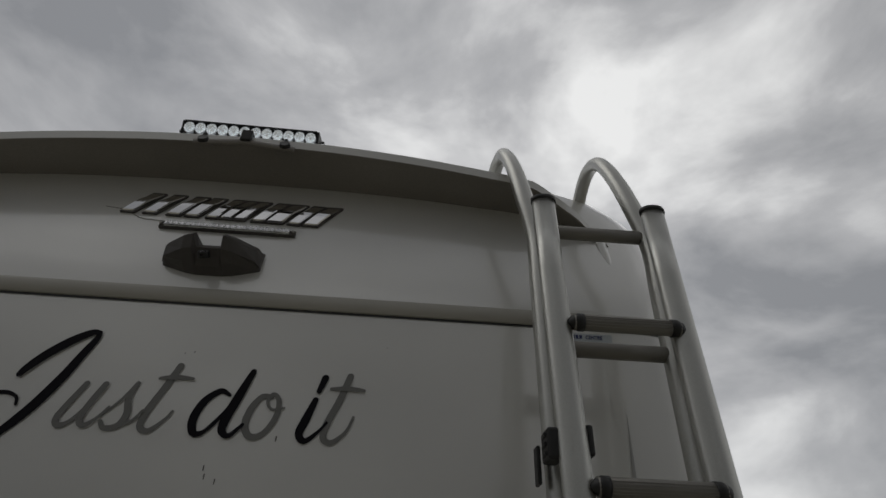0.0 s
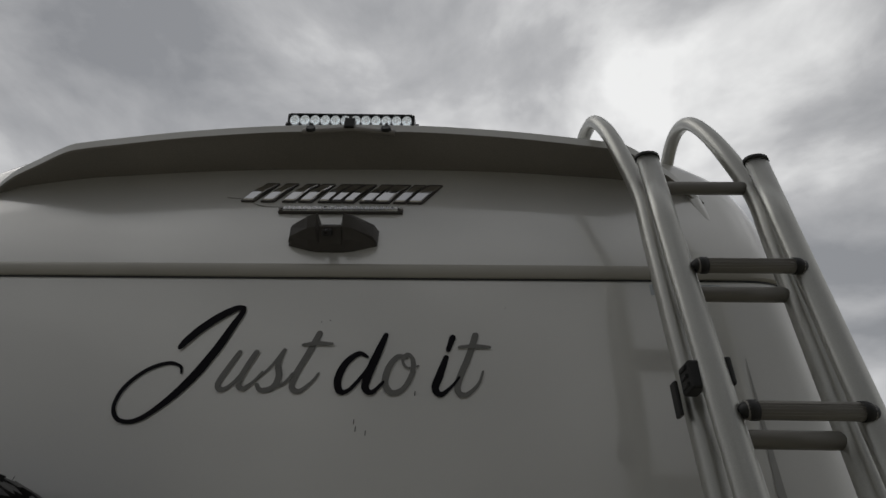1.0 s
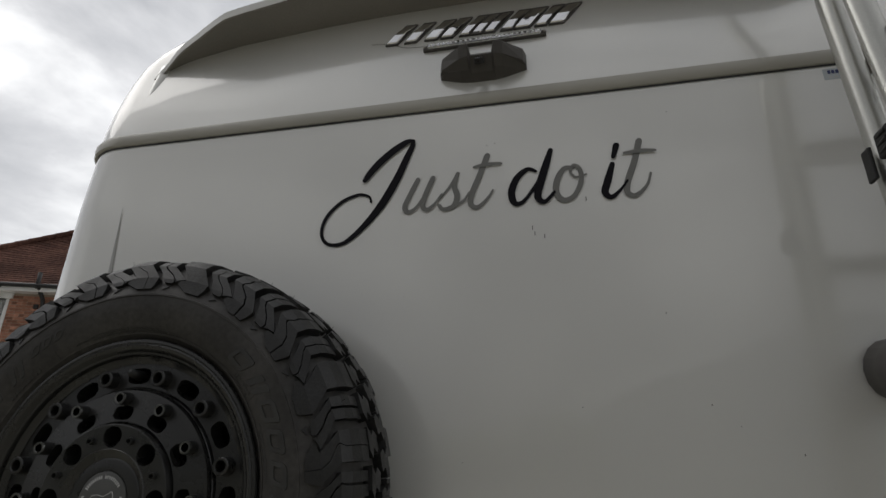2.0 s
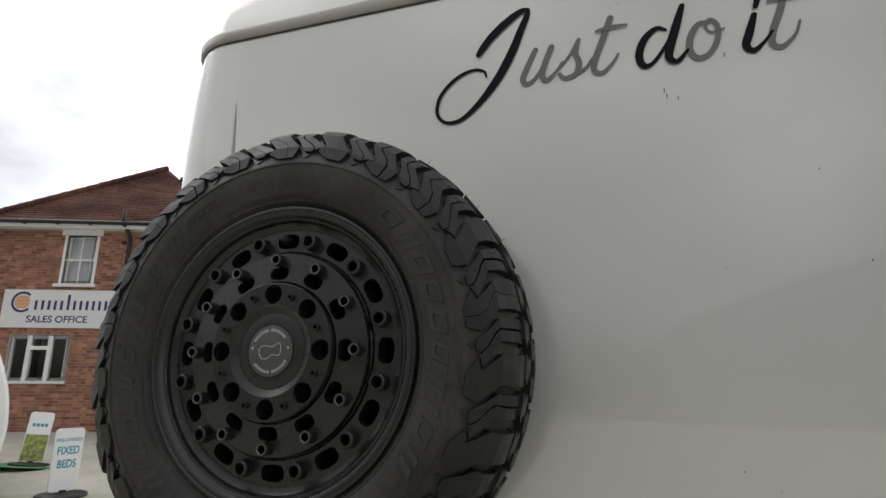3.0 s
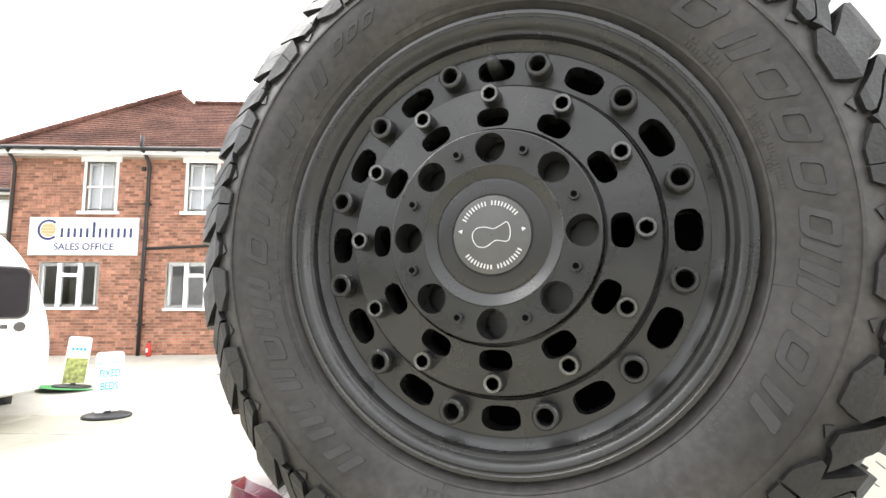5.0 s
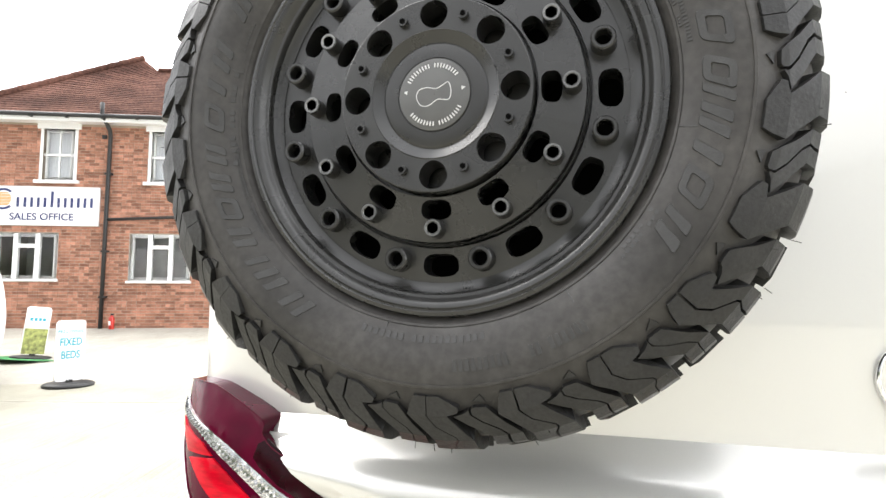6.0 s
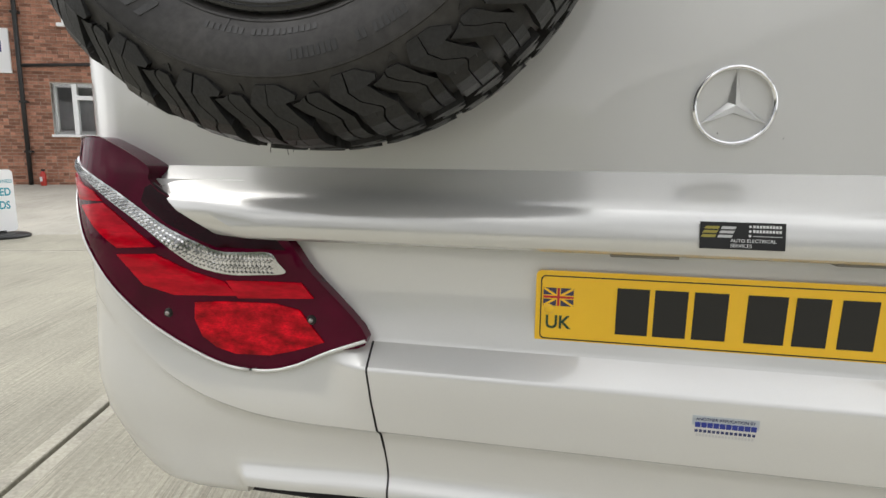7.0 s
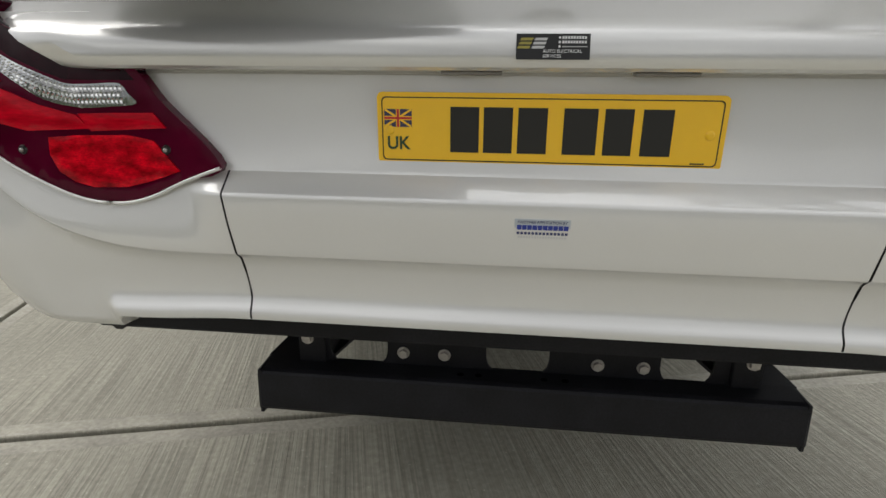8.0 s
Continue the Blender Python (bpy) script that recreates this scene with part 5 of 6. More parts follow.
# ---- ladder ----
def make_ladder():
    lad = thing("roof_ladder", "folding aluminium roof ladder with grey ribbed rungs", "ladder")
    lean = lambda z: -0.182 - 0.095 * (2.485 - z)          # y of the folding half at height z
    XL, XR = 0.652, 0.866
    for x in (XL, XR):
        zt = 2.466 if x < 0.8 else 2.458
        splay = 0.0 if x < 0.8 else 0.022                  # the far rail leans in towards its foot
        bm = bmesh.new()
        pts = [(x - splay * (zt - z), lean(z), z) for z in (1.25, 1.6, 2.0, 2.3, zt)]
        tube(bm, pts, 0.0225, 18, 0.66)
        rail = part("folding_rail", bm, ALU, lad, "satin aluminium oval rail", smooth=True)
        bm = bmesh.new()
        tube(bm, [(x, lean(zt - 0.002), zt - 0.002), (x, lean(zt + 0.007), zt + 0.007), (x, lean(zt + 0.009), zt + 0.009)], [0.0245, 0.0245, 0.020], 18, 0.70)
        part("end_cap", bm, BLACKP, rail, "black plastic end cap", smooth=True)
        # fixed rail behind, bent over the spoiler onto the roof
        xf, xl = x - 0.026, (x - 0.004 if x < 0.8 else x + 0.014)
        low = [(xl - splay * (zt - z), -0.138 + 0.06 * (z - 2.2), z, 0.0200) for z in (1.2, 1.7, 2.1, 2.30, 2.42)]
        bend = [(xf * 0.55 + xl * 0.45, -0.113, 2.54, 0.0190), (xf + 0.002, -0.090, 2.635, 0.0175), (xf - 0.008, -0.055, 2.702, 0.0165), (xf - 0.010, -0.005, 2.735, 0.0165), (xf - 0.011, 0.05, 2.736, 0.0165), (xf - 0.012, 0.11, 2.704, 0.0165), (xf - 0.012, 0.16, 2.64, 0.0165)]
        if x < 0.8:
            bend = [(u - 0.013 * sstep(2.4, 2.7, w) - (0.004 if v > 0 else 0), v, w + 0.006 * sstep(2.5, 2.7, w), r) for u, v, w, r in bend]
        way = curve_pts(low + bend, 7)
        bm = bmesh.new()
        tube(bm, [tuple(p[:3]) for p in way], [float(p[3]) for p in way], 16)
        part("fixed_rail", bm, ALU, lad, "bent aluminium tube rail", smooth=True)
    XR = 0.860
    for z in (2.190, 1.936, 1.682, 1.428):
        y = lean(z) - 0.012
        bm = bmesh.new()
        tube(bm, [(XL + 0.022, y, z), (XR - 0.012, y, z)], 0.0135, 16, 0.9, side=Vector((0, 0, 1)))
        r = part("folding_rung", bm, RUNG, lad, "grey ribbed rung with black pointed ends", smooth=True)
        bm = bmesh.new()
        for k in range(7):
            a = radians(150 + 20 * k)
            tube(bm, [(XL + 0.03, y + 0.0133 * math.cos(a), z + 0.0120 * math.sin(a)), (XR - 0.02, y + 0.0133 * math.cos(a), z + 0.0120 * math.sin(a))], 0.0006, 4)
        part("ribs", bm, RUNG, r)
        for x, s in ((XL + 0.026, -1), (XR - 0.015, 1)):
            bm = bmesh.new()
            tube(bm, [(x - s * 0.012, y, z), (x - s * 0.002, y, z), (x + s * 0.007, y, z), (x + s * 0.014, y + 0.004, z)], [0.0148, 0.0148, 0.0100, 0.003], 14, 0.95, side=Vector((0, 0, 1)))
            part("rung_end", bm, BLACKP, r, "black pointed plastic end", smooth=True)
    for z in (2.441, 2.181, 1.921, 1.661, 1.401):
        y = -0.138 + 0.06 * (z - 2.2)
        bm = bmesh.new()
        tube(bm, [(XL - 0.004, y, z), (XR + 0.012, y, z)], 0.0145, 16, 0.9, side=Vector((0, 0, 1)))
        part("fixed_rung", bm, RUNG, lad, "grey ribbed rung", smooth=True)
    # clips that hold the folding half, and standoffs to the body
    z = 1.995
    for x0, x1, dz in ((XL - 0.036, XL - 0.014, 0.0), (XL + 0.021, XL + 0.031, 0.006)):
        clip = part("clip", new_box((x0, lean(z) - 0.004, z - 0.022 + dz), (x1, lean(z) + 0.04, z + 0.022 + dz), 0.004), BLACKP, lad, "black plastic retaining clip")
        bm = bmesh.new()
        for k in range(3):
            tube(bm, [(x0 - 0.001, lean(z) + 0.006, z - 0.013 + k * 0.013), (x0 + 0.002, lean(z) + 0.034, z - 0.013 + k * 0.013)], 0.003, 8)
        part("clip_grip", bm, BLACKP, clip)
    part("clip_tongue", new_box((XL - 0.040, lean(z) + 0.052, z - 0.045), (XL - 0.034, lean(z) + 0.075, z + 0.010), 0.002), BLACKP, lad, "small black clip tongue")
    for x, s in ((0.655, -1), (0.860, 1)):
        bm = bmesh.new()
        tube(bm, [(x, -0.165, 1.640), (x - 0.0, -0.10, 1.665), (x - 0.004, -0.05, 1.678), (x - 0.006, -0.004, 1.684)], [0.030, 0.036, 0.042, 0.044], 16, 1.15)
        part("standoff", bm, GREYP, lad, "dark grey plastic standoff", smooth=True)


make_ladder()


# ---- plate, star and stickers ----
def bevel_plate(w, h, r, d, y=0.0):
    pts = []
    for cx, cz, a0 in ((w / 2 - r, h / 2 - r, 0), (-w / 2 + r, h / 2 - r, 90), (-w / 2 + r, -h / 2 + r, 180), (w / 2 - r, -h / 2 + r, 270)):
        pts += [(cx + r * math.cos(radians(a0 + 15 * k)), cz + r * math.sin(radians(a0 + 15 * k))) for k in range(7)]
    bm = bmesh.new()
    prism(bm, pts, y, y - d, lambda u, v, dd: (u, dd, v))
    return fix(bm)


def outline(w, h, r, t, y0, y1):
    bm = bmesh.new()

    def loop(ww, hh, rr, y):
        pts = []
        for cx, cz, a0 in ((ww / 2 - rr, hh / 2 - rr, 0), (-ww / 2 + rr, hh / 2 - rr, 90), (-ww / 2 + rr, -hh / 2 + rr, 180), (ww / 2 - rr, -hh / 2 + rr, 270)):
            pts += [(cx + rr * math.cos(radians(a0 + 18 * k)), y, cz + rr * math.sin(radians(a0 + 18 * k))) for k in range(6)]
        return pts
    grid(bm, [loop(w, h, r, y0), loop(w, h, r, y1), loop(w - 2 * t, h - 2 * t, r - t / 2, y1), loop(w - 2 * t, h - 2 * t, r - t / 2, y0)], closed=True)
    return fix(bm)


def make_plate():
    p = thing("number_plate", "yellow rear number plate with plain black blocks and flag", "number plate", at=Matrix.Translation((0, -0.0640, 0.8755)) @ Matrix.Rotation(radians(3.4), 4, "X"))
    part("plate", bevel_plate(0.520, 0.111, 0.009, 0.004), YELLOW, p)
    part("border", outline(0.506, 0.097, 0.007, 0.0016, -0.0038, -0.0045), INK, p, "thin black border")
    at = Matrix.Translation((0, -0.004, 0))
    for x0, w in ((-0.146, 0.044), (-0.095, 0.044), (-0.043, 0.044), (0.025, 0.050), (0.085, 0.042), (0.140, 0.044)):
        part("character_block", new_box((x0, -0.0008, -0.0345), (x0 + w, 0, 0.0345), 0.0003), INK, p, at=at)
    # flag
    fl = part("flag", new_box((-0.249, -0.0006, 0.003), (-0.206, 0, 0.030)), FLAGB, p, "small red, gold and dark blue flag", at=at)
    cx, cz = -0.2275, 0.0165
    for mtl, w, d, nm in ((YELLOW, 0.0062, 0.0009, "white_cross"), (REDP, 0.0034, 0.0012, "red_cross")):
        bm = bmesh.new()
        box(bm, (-0.249, -d, cz - w / 2), (-0.206, 0, cz + w / 2))
        box(bm, (cx - w / 2, -d - 0.00003, 0.003), (cx + w / 2, 0, 0.030))
        part(nm, bm, mtl, fl)
    for s in (-1, 1):
        bm = bmesh.new()
        m = Matrix.Translation((cx, -0.00035, cz)) @ rotate_y(s * math.atan2(0.027, 0.043))
        box(bm, (-0.0245, -0.00035, -0.0016), (0.0245, 0, 0.0016), m=m)
        part("diagonal", bm, YELLOW, fl)
    word("UK", 0.028, GREENINK, p, Matrix.Translation((-0.2275, -0.0045, -0.031)), "country_letters", bold=0.0004, squeeze=0.95)
    for x in (-0.2405, 0.238):
        bm = bmesh.new()
        bmesh.ops.create_uvsphere(bm, u_segments=14, v_segments=8, radius=0.0075, matrix=Matrix.Translation((x, -0.004, -0.002)) @ Matrix.Diagonal((1, 0.4, 1, 1)))
        part("screw_cap", bm, YELLOW, p, "yellow screw cap", smooth=True)
    bars(6, 0.215, 0.236, -0.0455, -0.0430, INK, p, at, "maker_mark")


make_plate()


def make_star():
    s = thing("star_badge", "chrome three-pointed star badge in a ring", "badge", at=Matrix.Translation((0.003, 0.0, 1.166)))
    R = 0.0525
    bm = bmesh.new()
    seg, k = 64, 12
    grid(bm, [[((R + 0.0034 * math.cos(2 * math.pi * j / k)) * math.sin(2 * math.pi * i / seg), -0.004 - 0.0044 * math.sin(2 * math.pi * j / k), (R + 0.0034 * math.cos(2 * math.pi * j / k)) * math.cos(2 * math.pi * i / seg)) for j in range(k)] for i in range(seg + 1)], closed=True)
    bmesh.ops.remove_doubles(bm, verts=bm.verts, dist=1e-6)
    part("ring", fix(bm), CHROME, s, smooth=True)
    bm = bmesh.new()
    mid = bm.verts.new((0, -0.0105, 0))
    back = []
    for i in range(3):
        a, b = radians(120 * i), radians(120 * i + 60)
        back += [(R * math.sin(a), -0.003, R * math.cos(a)), (0.0098 * math.sin(b), -0.002, 0.0098 * math.cos(b))]
    vs = [bm.verts.new(q) for q in back]
    for i in range(6):
        bm.faces.new((mid, vs[i], vs[(i + 1) % 6]))
    part("star", fix(bm), SATIN, s, "satin chrome star")


make_star()


def make_stickers():
    a = thing("electrician_sticker", "small black sticker with gold mark and white print", "sticker", at=Matrix.Translation((0.0, -0.1018, 0.9940)) @ Matrix.Rotation(radians(-9), 4, "X"))
    part("film", new_box((-0.051, -0.0006, -0.0175), (0.051, 0, 0.0175)), INK, a)
    at = Matrix.Translation((0, -0.0006, 0))
    for x0, mt in ((-0.046, GOLD), (-0.026, MARK)):
        bm = bmesh.new()
        for z0, o in ((0.010, 0.0), (0.0045, -0.002), (-0.001, -0.004)):
            prism(bm, [(x0 + o, z0 - 0.0016), (x0 + o + 0.017, z0 - 0.0016), (x0 + o + 0.019, z0 + 0.0020), (x0 + o + 0.002, z0 + 0.0020)], 0, -0.0005, lambda u, v, d: (u, d, v))
        part("mark", fix(bm), mt, a, at=at)
    for z in (0.0105, 0.0045):
        bars(9, 0.0125, 0.047, z, z + 0.0036, WHITEP, a, at, "number_bar", 0.3)
    bars(1, 0.0125, 0.047, -0.0005, 0.0005, MARK, a, at, "line_bar", 0.0)
    for z in (0.0122, 0.0062, 0.0002):
        bm = bmesh.new()
        bmesh.ops.create_circle(bm, cap_ends=True, segments=10, radius=0.0017, matrix=Matrix.Translation((0.009, -0.0005, z)) @ Matrix.Rotation(radians(90), 4, "X"))
        part("dot", bm, WHITEP, a, at=at)
    word("AUTO ELECTRICAL", 0.0062, WHITEP, a, Matrix.Translation((-0.014, -0.0010, -0.0082)), depth=0.0002, align="LEFT", squeeze=1.02)
    word("SERVICES", 0.0062, WHITEP, a, Matrix.Translation((-0.014, -0.0010, -0.0148)), depth=0.0002, align="LEFT", squeeze=1.02)
    b = thing("graphics_sticker", "small pale blue-grey sticker with blue print", "sticker", at=Matrix.Translation((0.0, -0.1072, 0.7315)) @ Matrix.Rotation(radians(3.7), 4, "X"))
    part("film", new_box((-0.042, -0.0006, -0.0165), (0.042, 0, 0.0165)), LABELW, b)
    word("ANOTHER APPLICATION BY", 0.0062, NAVY, b, Matrix.Translation((0, -0.0010, 0.0095)), depth=0.0002, squeeze=0.95)
    bars(10, -0.038, 0.040, -0.0005, 0.0068, BLUE, b, at, "name_bar", 0.12)
    bars(14, -0.038, 0.040, -0.0080, -0.0040, NAVY, b, at, "number_bar", 0.3)
    bars(18, -0.036, 0.038, -0.0140, -0.0105, MARK, b, at, "address_bar", 0.35)
    c = thing("dealer_sticker", "small white dealer sticker below the seam strip", "sticker", at=Matrix.Translation((0.748, 0.0, 2.268)))
    part("film", new_box((-0.074, -0.0007, -0.012), (0.074, 0, 0.013)), LABELW, c)
    word("CENTRE", 0.0115, NAVY, c, Matrix.Translation((0.019, -0.0011, 0.001)), depth=0.0002, align="LEFT", bold=0.0003, squeeze=0.82)
    bars(5, -0.066, -0.030, 0.001, 0.009, NAVY, c, at, "name_bar", 0.25)
    bars(5, -0.024, 0.014, 0.001, 0.009, NAVY, c, at, "name_bar", 0.25)
    bars(10, -0.066, 0.04, -0.009, -0.005, MARK, c, at, "address_bar", 0.35)


make_stickers()


def make_body_marks():
    """Tapered grey streaks on both rear corners."""
    for s in (-1, 1):
        d = thing("corner_flash", "tapered grey streak on the body corner", "decal", group="corner flashes")
        bm = bmesh.new()
        rows = []
        for k in range(13):
            z = 2.118 - 0.045 * k
            w = 0.0008 + 0.0024 * k
            x0 = -0.898 if s < 0 else 0.829
            rows.append([(x0 + s * w * (q - 0.5), -0.0015, z) for q in (-0.5, 0, 0.5)] if s > 0 else [(x0 + w * (q + 0.5), -0.0015, z) for q in (-0.5, 0, 0.5)])
        grid(bm, rows)
        part("flash", fix(bm), GREY_STREAK, d)
    # dirt nicks on the paint
    rng = random.Random(9)
    n = thing("paint_specks", "tiny dark dirt specks on the silver paint", "dirt", kind="stuff")
    bm = bmesh.new()
    for x, z in ((0.192, 2.040), (0.082, 1.985), (0.086, 1.972), (0.105, 1.965)):
        box(bm, (x - 0.0008, -0.0008, z - 0.005), (x + 0.0008, 0, z + 0.004))
    for k in range(30):
        x, z = rng.uniform(-0.9, 0.9), rng.uniform(1.1, 2.28)
        r = rng.uniform(0.0004, 0.0011)
        box(bm, (x - r, -0.0006, z - r), (x + r, 0, z + r * 2))
    part("specks", bm, GREYP, n)


make_body_marks()


# ---- black steel step under the bumper ----
def make_step():
    st = thing("rear_step", "black powder-coated steel step bar bolted under the bumper", "step")
    x0, x1 = -0.528, 0.500
    bm = bmesh.new()
    rows = []
    prof = [(0.062, 0.405), (0.010, 0.403), (0.0, 0.400), (-0.004, 0.395), (-0.006, 0.325), (-0.002, 0.318), (0.062, 0.318)]
    for x, k in ((x0, 0.0), (x0 + 0.006, 1.0), (-0.2, 1.0), (0.2, 1.0), (x1 - 0.006, 1.0), (x1, 0.0)):
        rows.append([(x, y + 0.004 * (1 - k), z - 0.003 * (1 - k)) for y, z in prof])
    vs = grid(bm, rows, closed=True)
    bm.faces.new(vs[0]), bm.faces.new(vs[-1])
    part("step_bar", fix(bm), FRAMEB, st)
    for s, xe in ((-1, x0), (1, x1)):
        bm = bmesh.new()
        prism(bm, [(xe, 0.062), (xe - s * 0.006, 0.165), (xe - s * 0.150, 0.165), (xe - s * 0.128, 0.062)], 0.397, 0.4045, lambda u, v, d: (u, v, d))
        part("corner_gusset", fix(bm), FRAMEB, st)
        part("end_flange", new_box((xe - s * 0.002, -0.004, 0.310), (xe - s * 0.010, 0.085, 0.404), 0.002), FRAMEB, st)
        part("hanger", new_box((xe - s * 0.070, 0.045, 0.400), (xe - s * 0.125, 0.160, 0.53), 0.004), FRAMEB, st, "black hanger bracket")
    # upright plate with cut-outs between the hangers
    zt, zb, y0, y1 = 0.530, 0.400, 0.055, 0.062
    cuts = [(-0.395, -0.278), (-0.082, 0.040), (0.248, 0.345)]
    xs = [x0 + 0.12] + [c for p in cuts for c in p] + [x1 - 0.12]
    for i in range(0, len(xs), 2):
        bm = bmesh.new()
        p, q = xs[i], xs[i + 1]
        prism(bm, [(p, zt), (p, zb + 0.028), (p - 0.004, zb + 0.014), (p - 0.012, zb + 0.004), (p - 0.024, zb), (q + 0.024, zb), (q + 0.012, zb + 0.004), (q + 0.004, zb + 0.014), (q, zb + 0.028), (q, zt)], y0, y1, lambda u, v, d: (u, d, v))
        part("upright_plate", fix(bm), FRAMEB, st)
    part("upper_rail", new_box((x0 + 0.06, 0.050, 0.462), (x1 - 0.06, 0.075, 0.540), 0.004), FRAMEB, st)
    for x, z, y in ((-0.246, 0.430, y0), (-0.164, 0.430, y0), (0.132, 0.428, y0), (0.217, 0.428, y0), (-0.438, 0.455, 0.045), (0.409, 0.455, 0.045)):
        bm = bmesh.new()
        bmesh.ops.create_cone(bm, cap_ends=True, segments=18, radius1=0.0125, radius2=0.0125, depth=0.002, matrix=Matrix.Translation((x, y - 0.001, z)) @ Matrix.Rotation(radians(90), 4, "X"))
        b = part("washer", bm, STEEL, st, "zinc washer and bolt")
        bm = bmesh.new()
        bmesh.ops.create_cone(bm, cap_ends=True, segments=6, radius1=0.0095, radius2=0.009, depth=0.008, matrix=Matrix.Translation((x, y - 0.006, z)) @ Matrix.Rotation(radians(90), 4, "X"))
        part("bolt", bm, STEEL, b)
    for x in (-0.13, -0.095, 0.03, 0.07):
        # flat near-black circle: the hole's shade, not a real opening
        bm = bmesh.new()
        bmesh.ops.create_circle(bm, cap_ends=True, segments=14, radius=0.007, matrix=Matrix.Translation((x, 0.028, 0.4046)))
        part("drain_hole", bm, HOLE_SHADE, st)


make_step()


def make_road_wheels():
    """Plain road wheels far under the body, which carry the vehicle."""
    for x in (-0.9, 0.9):
        for y in (1.9, 5.6):
            ax = Matrix.Translation((x, y, 0.385)) @ Matrix.Rotation(radians(90), 4, "Z")
            part("road_wheel", lathe([(0.20, 0.10), (0.24, 0.11), (0.30, 0.12), (0.36, 0.11), (0.385, 0.08), (0.385, -0.08), (0.36, -0.11), (0.30, -0.12), (0.20, -0.10), (0.0005, -0.05)], 40), RUBBER, van, "black road wheel", smooth=True, at=ax)


make_road_wheels()


# ---- sales office ----
FU = Vector((0.927, 0.375, 0))
FP = Vector((-12.206, 9.877, 0))


def on_front(s, z, d=0.0):
    """A point of the office front: s along it, z up, d behind its face."""
    p = FP + FU * s + FN * d
    return Vector((p.x, p.y, z))


FRONT = Matrix(((FU.x, FN.x, 0, FP.x), (FU.y, FN.y, 0, FP.y), (0, 0, 1, 0), (0, 0, 0, 1)))     # local x along, y inwards, z up
BASE, EAVE, S0, S1 = 0.36, 5.42, -3.22, 6.4
OPEN = [(-1.38, -0.66, 3.95, 5.22), (1.14, 1.86, 3.95, 5.22), (-2.36, -0.92, 1.55, 2.66), (0.72, 2.16, 1.52, 2.66), (3.6, 4.3, 3.95, 5.22), (3.3, 4.7, 1.52, 2.66)]


def wall_pieces(s0, s1, z0, z1, holes):
    """Rectangles that cover a wall round its openings."""
    xs = sorted({s0, s1, *[h[0] for h in holes], *[h[1] for h in holes]})
    zs = sorted({z0, z1, *[h[2] for h in holes], *[h[3] for h in holes]})
    for a, b in zip(xs, xs[1:]):
        for c, d in zip(zs, zs[1:]):
            mx, mz = (a + b) / 2, (c + d) / 2
            if not any(h[0] < mx < h[1] and h[2] < mz < h[3] for h in holes):
                yield a, b, c, d


def roof_sheet(corners, courses, thick=0.018):
    """A tiled slope in stepped courses: corners low-left, low-right, high-right, high-left."""
    a, b, c, d = [Vector(q) for q in corners]
    n = (b - a).cross(d - a).normalized()
    bm = bmesh.new()
    rows = []
    for k in range(courses):
        for f, lift in ((k / courses, thick), ((k + 1) / courses, 0.004)):
            rows.append([a.lerp(d, f) + n * lift, b.lerp(c, f) + n * lift])
    out = []
    for L, R in rows:
        m = max(2, int((R - L).length / 0.33) + 1)
        out.append((L, R, m))
    for i, (L, R, m) in enumerate(out[:-1]):
        L2, R2, _ = out[i + 1]
        bm.faces.new([bm.verts.new(q) for q in (L, R, R2, L2)])
    return bm


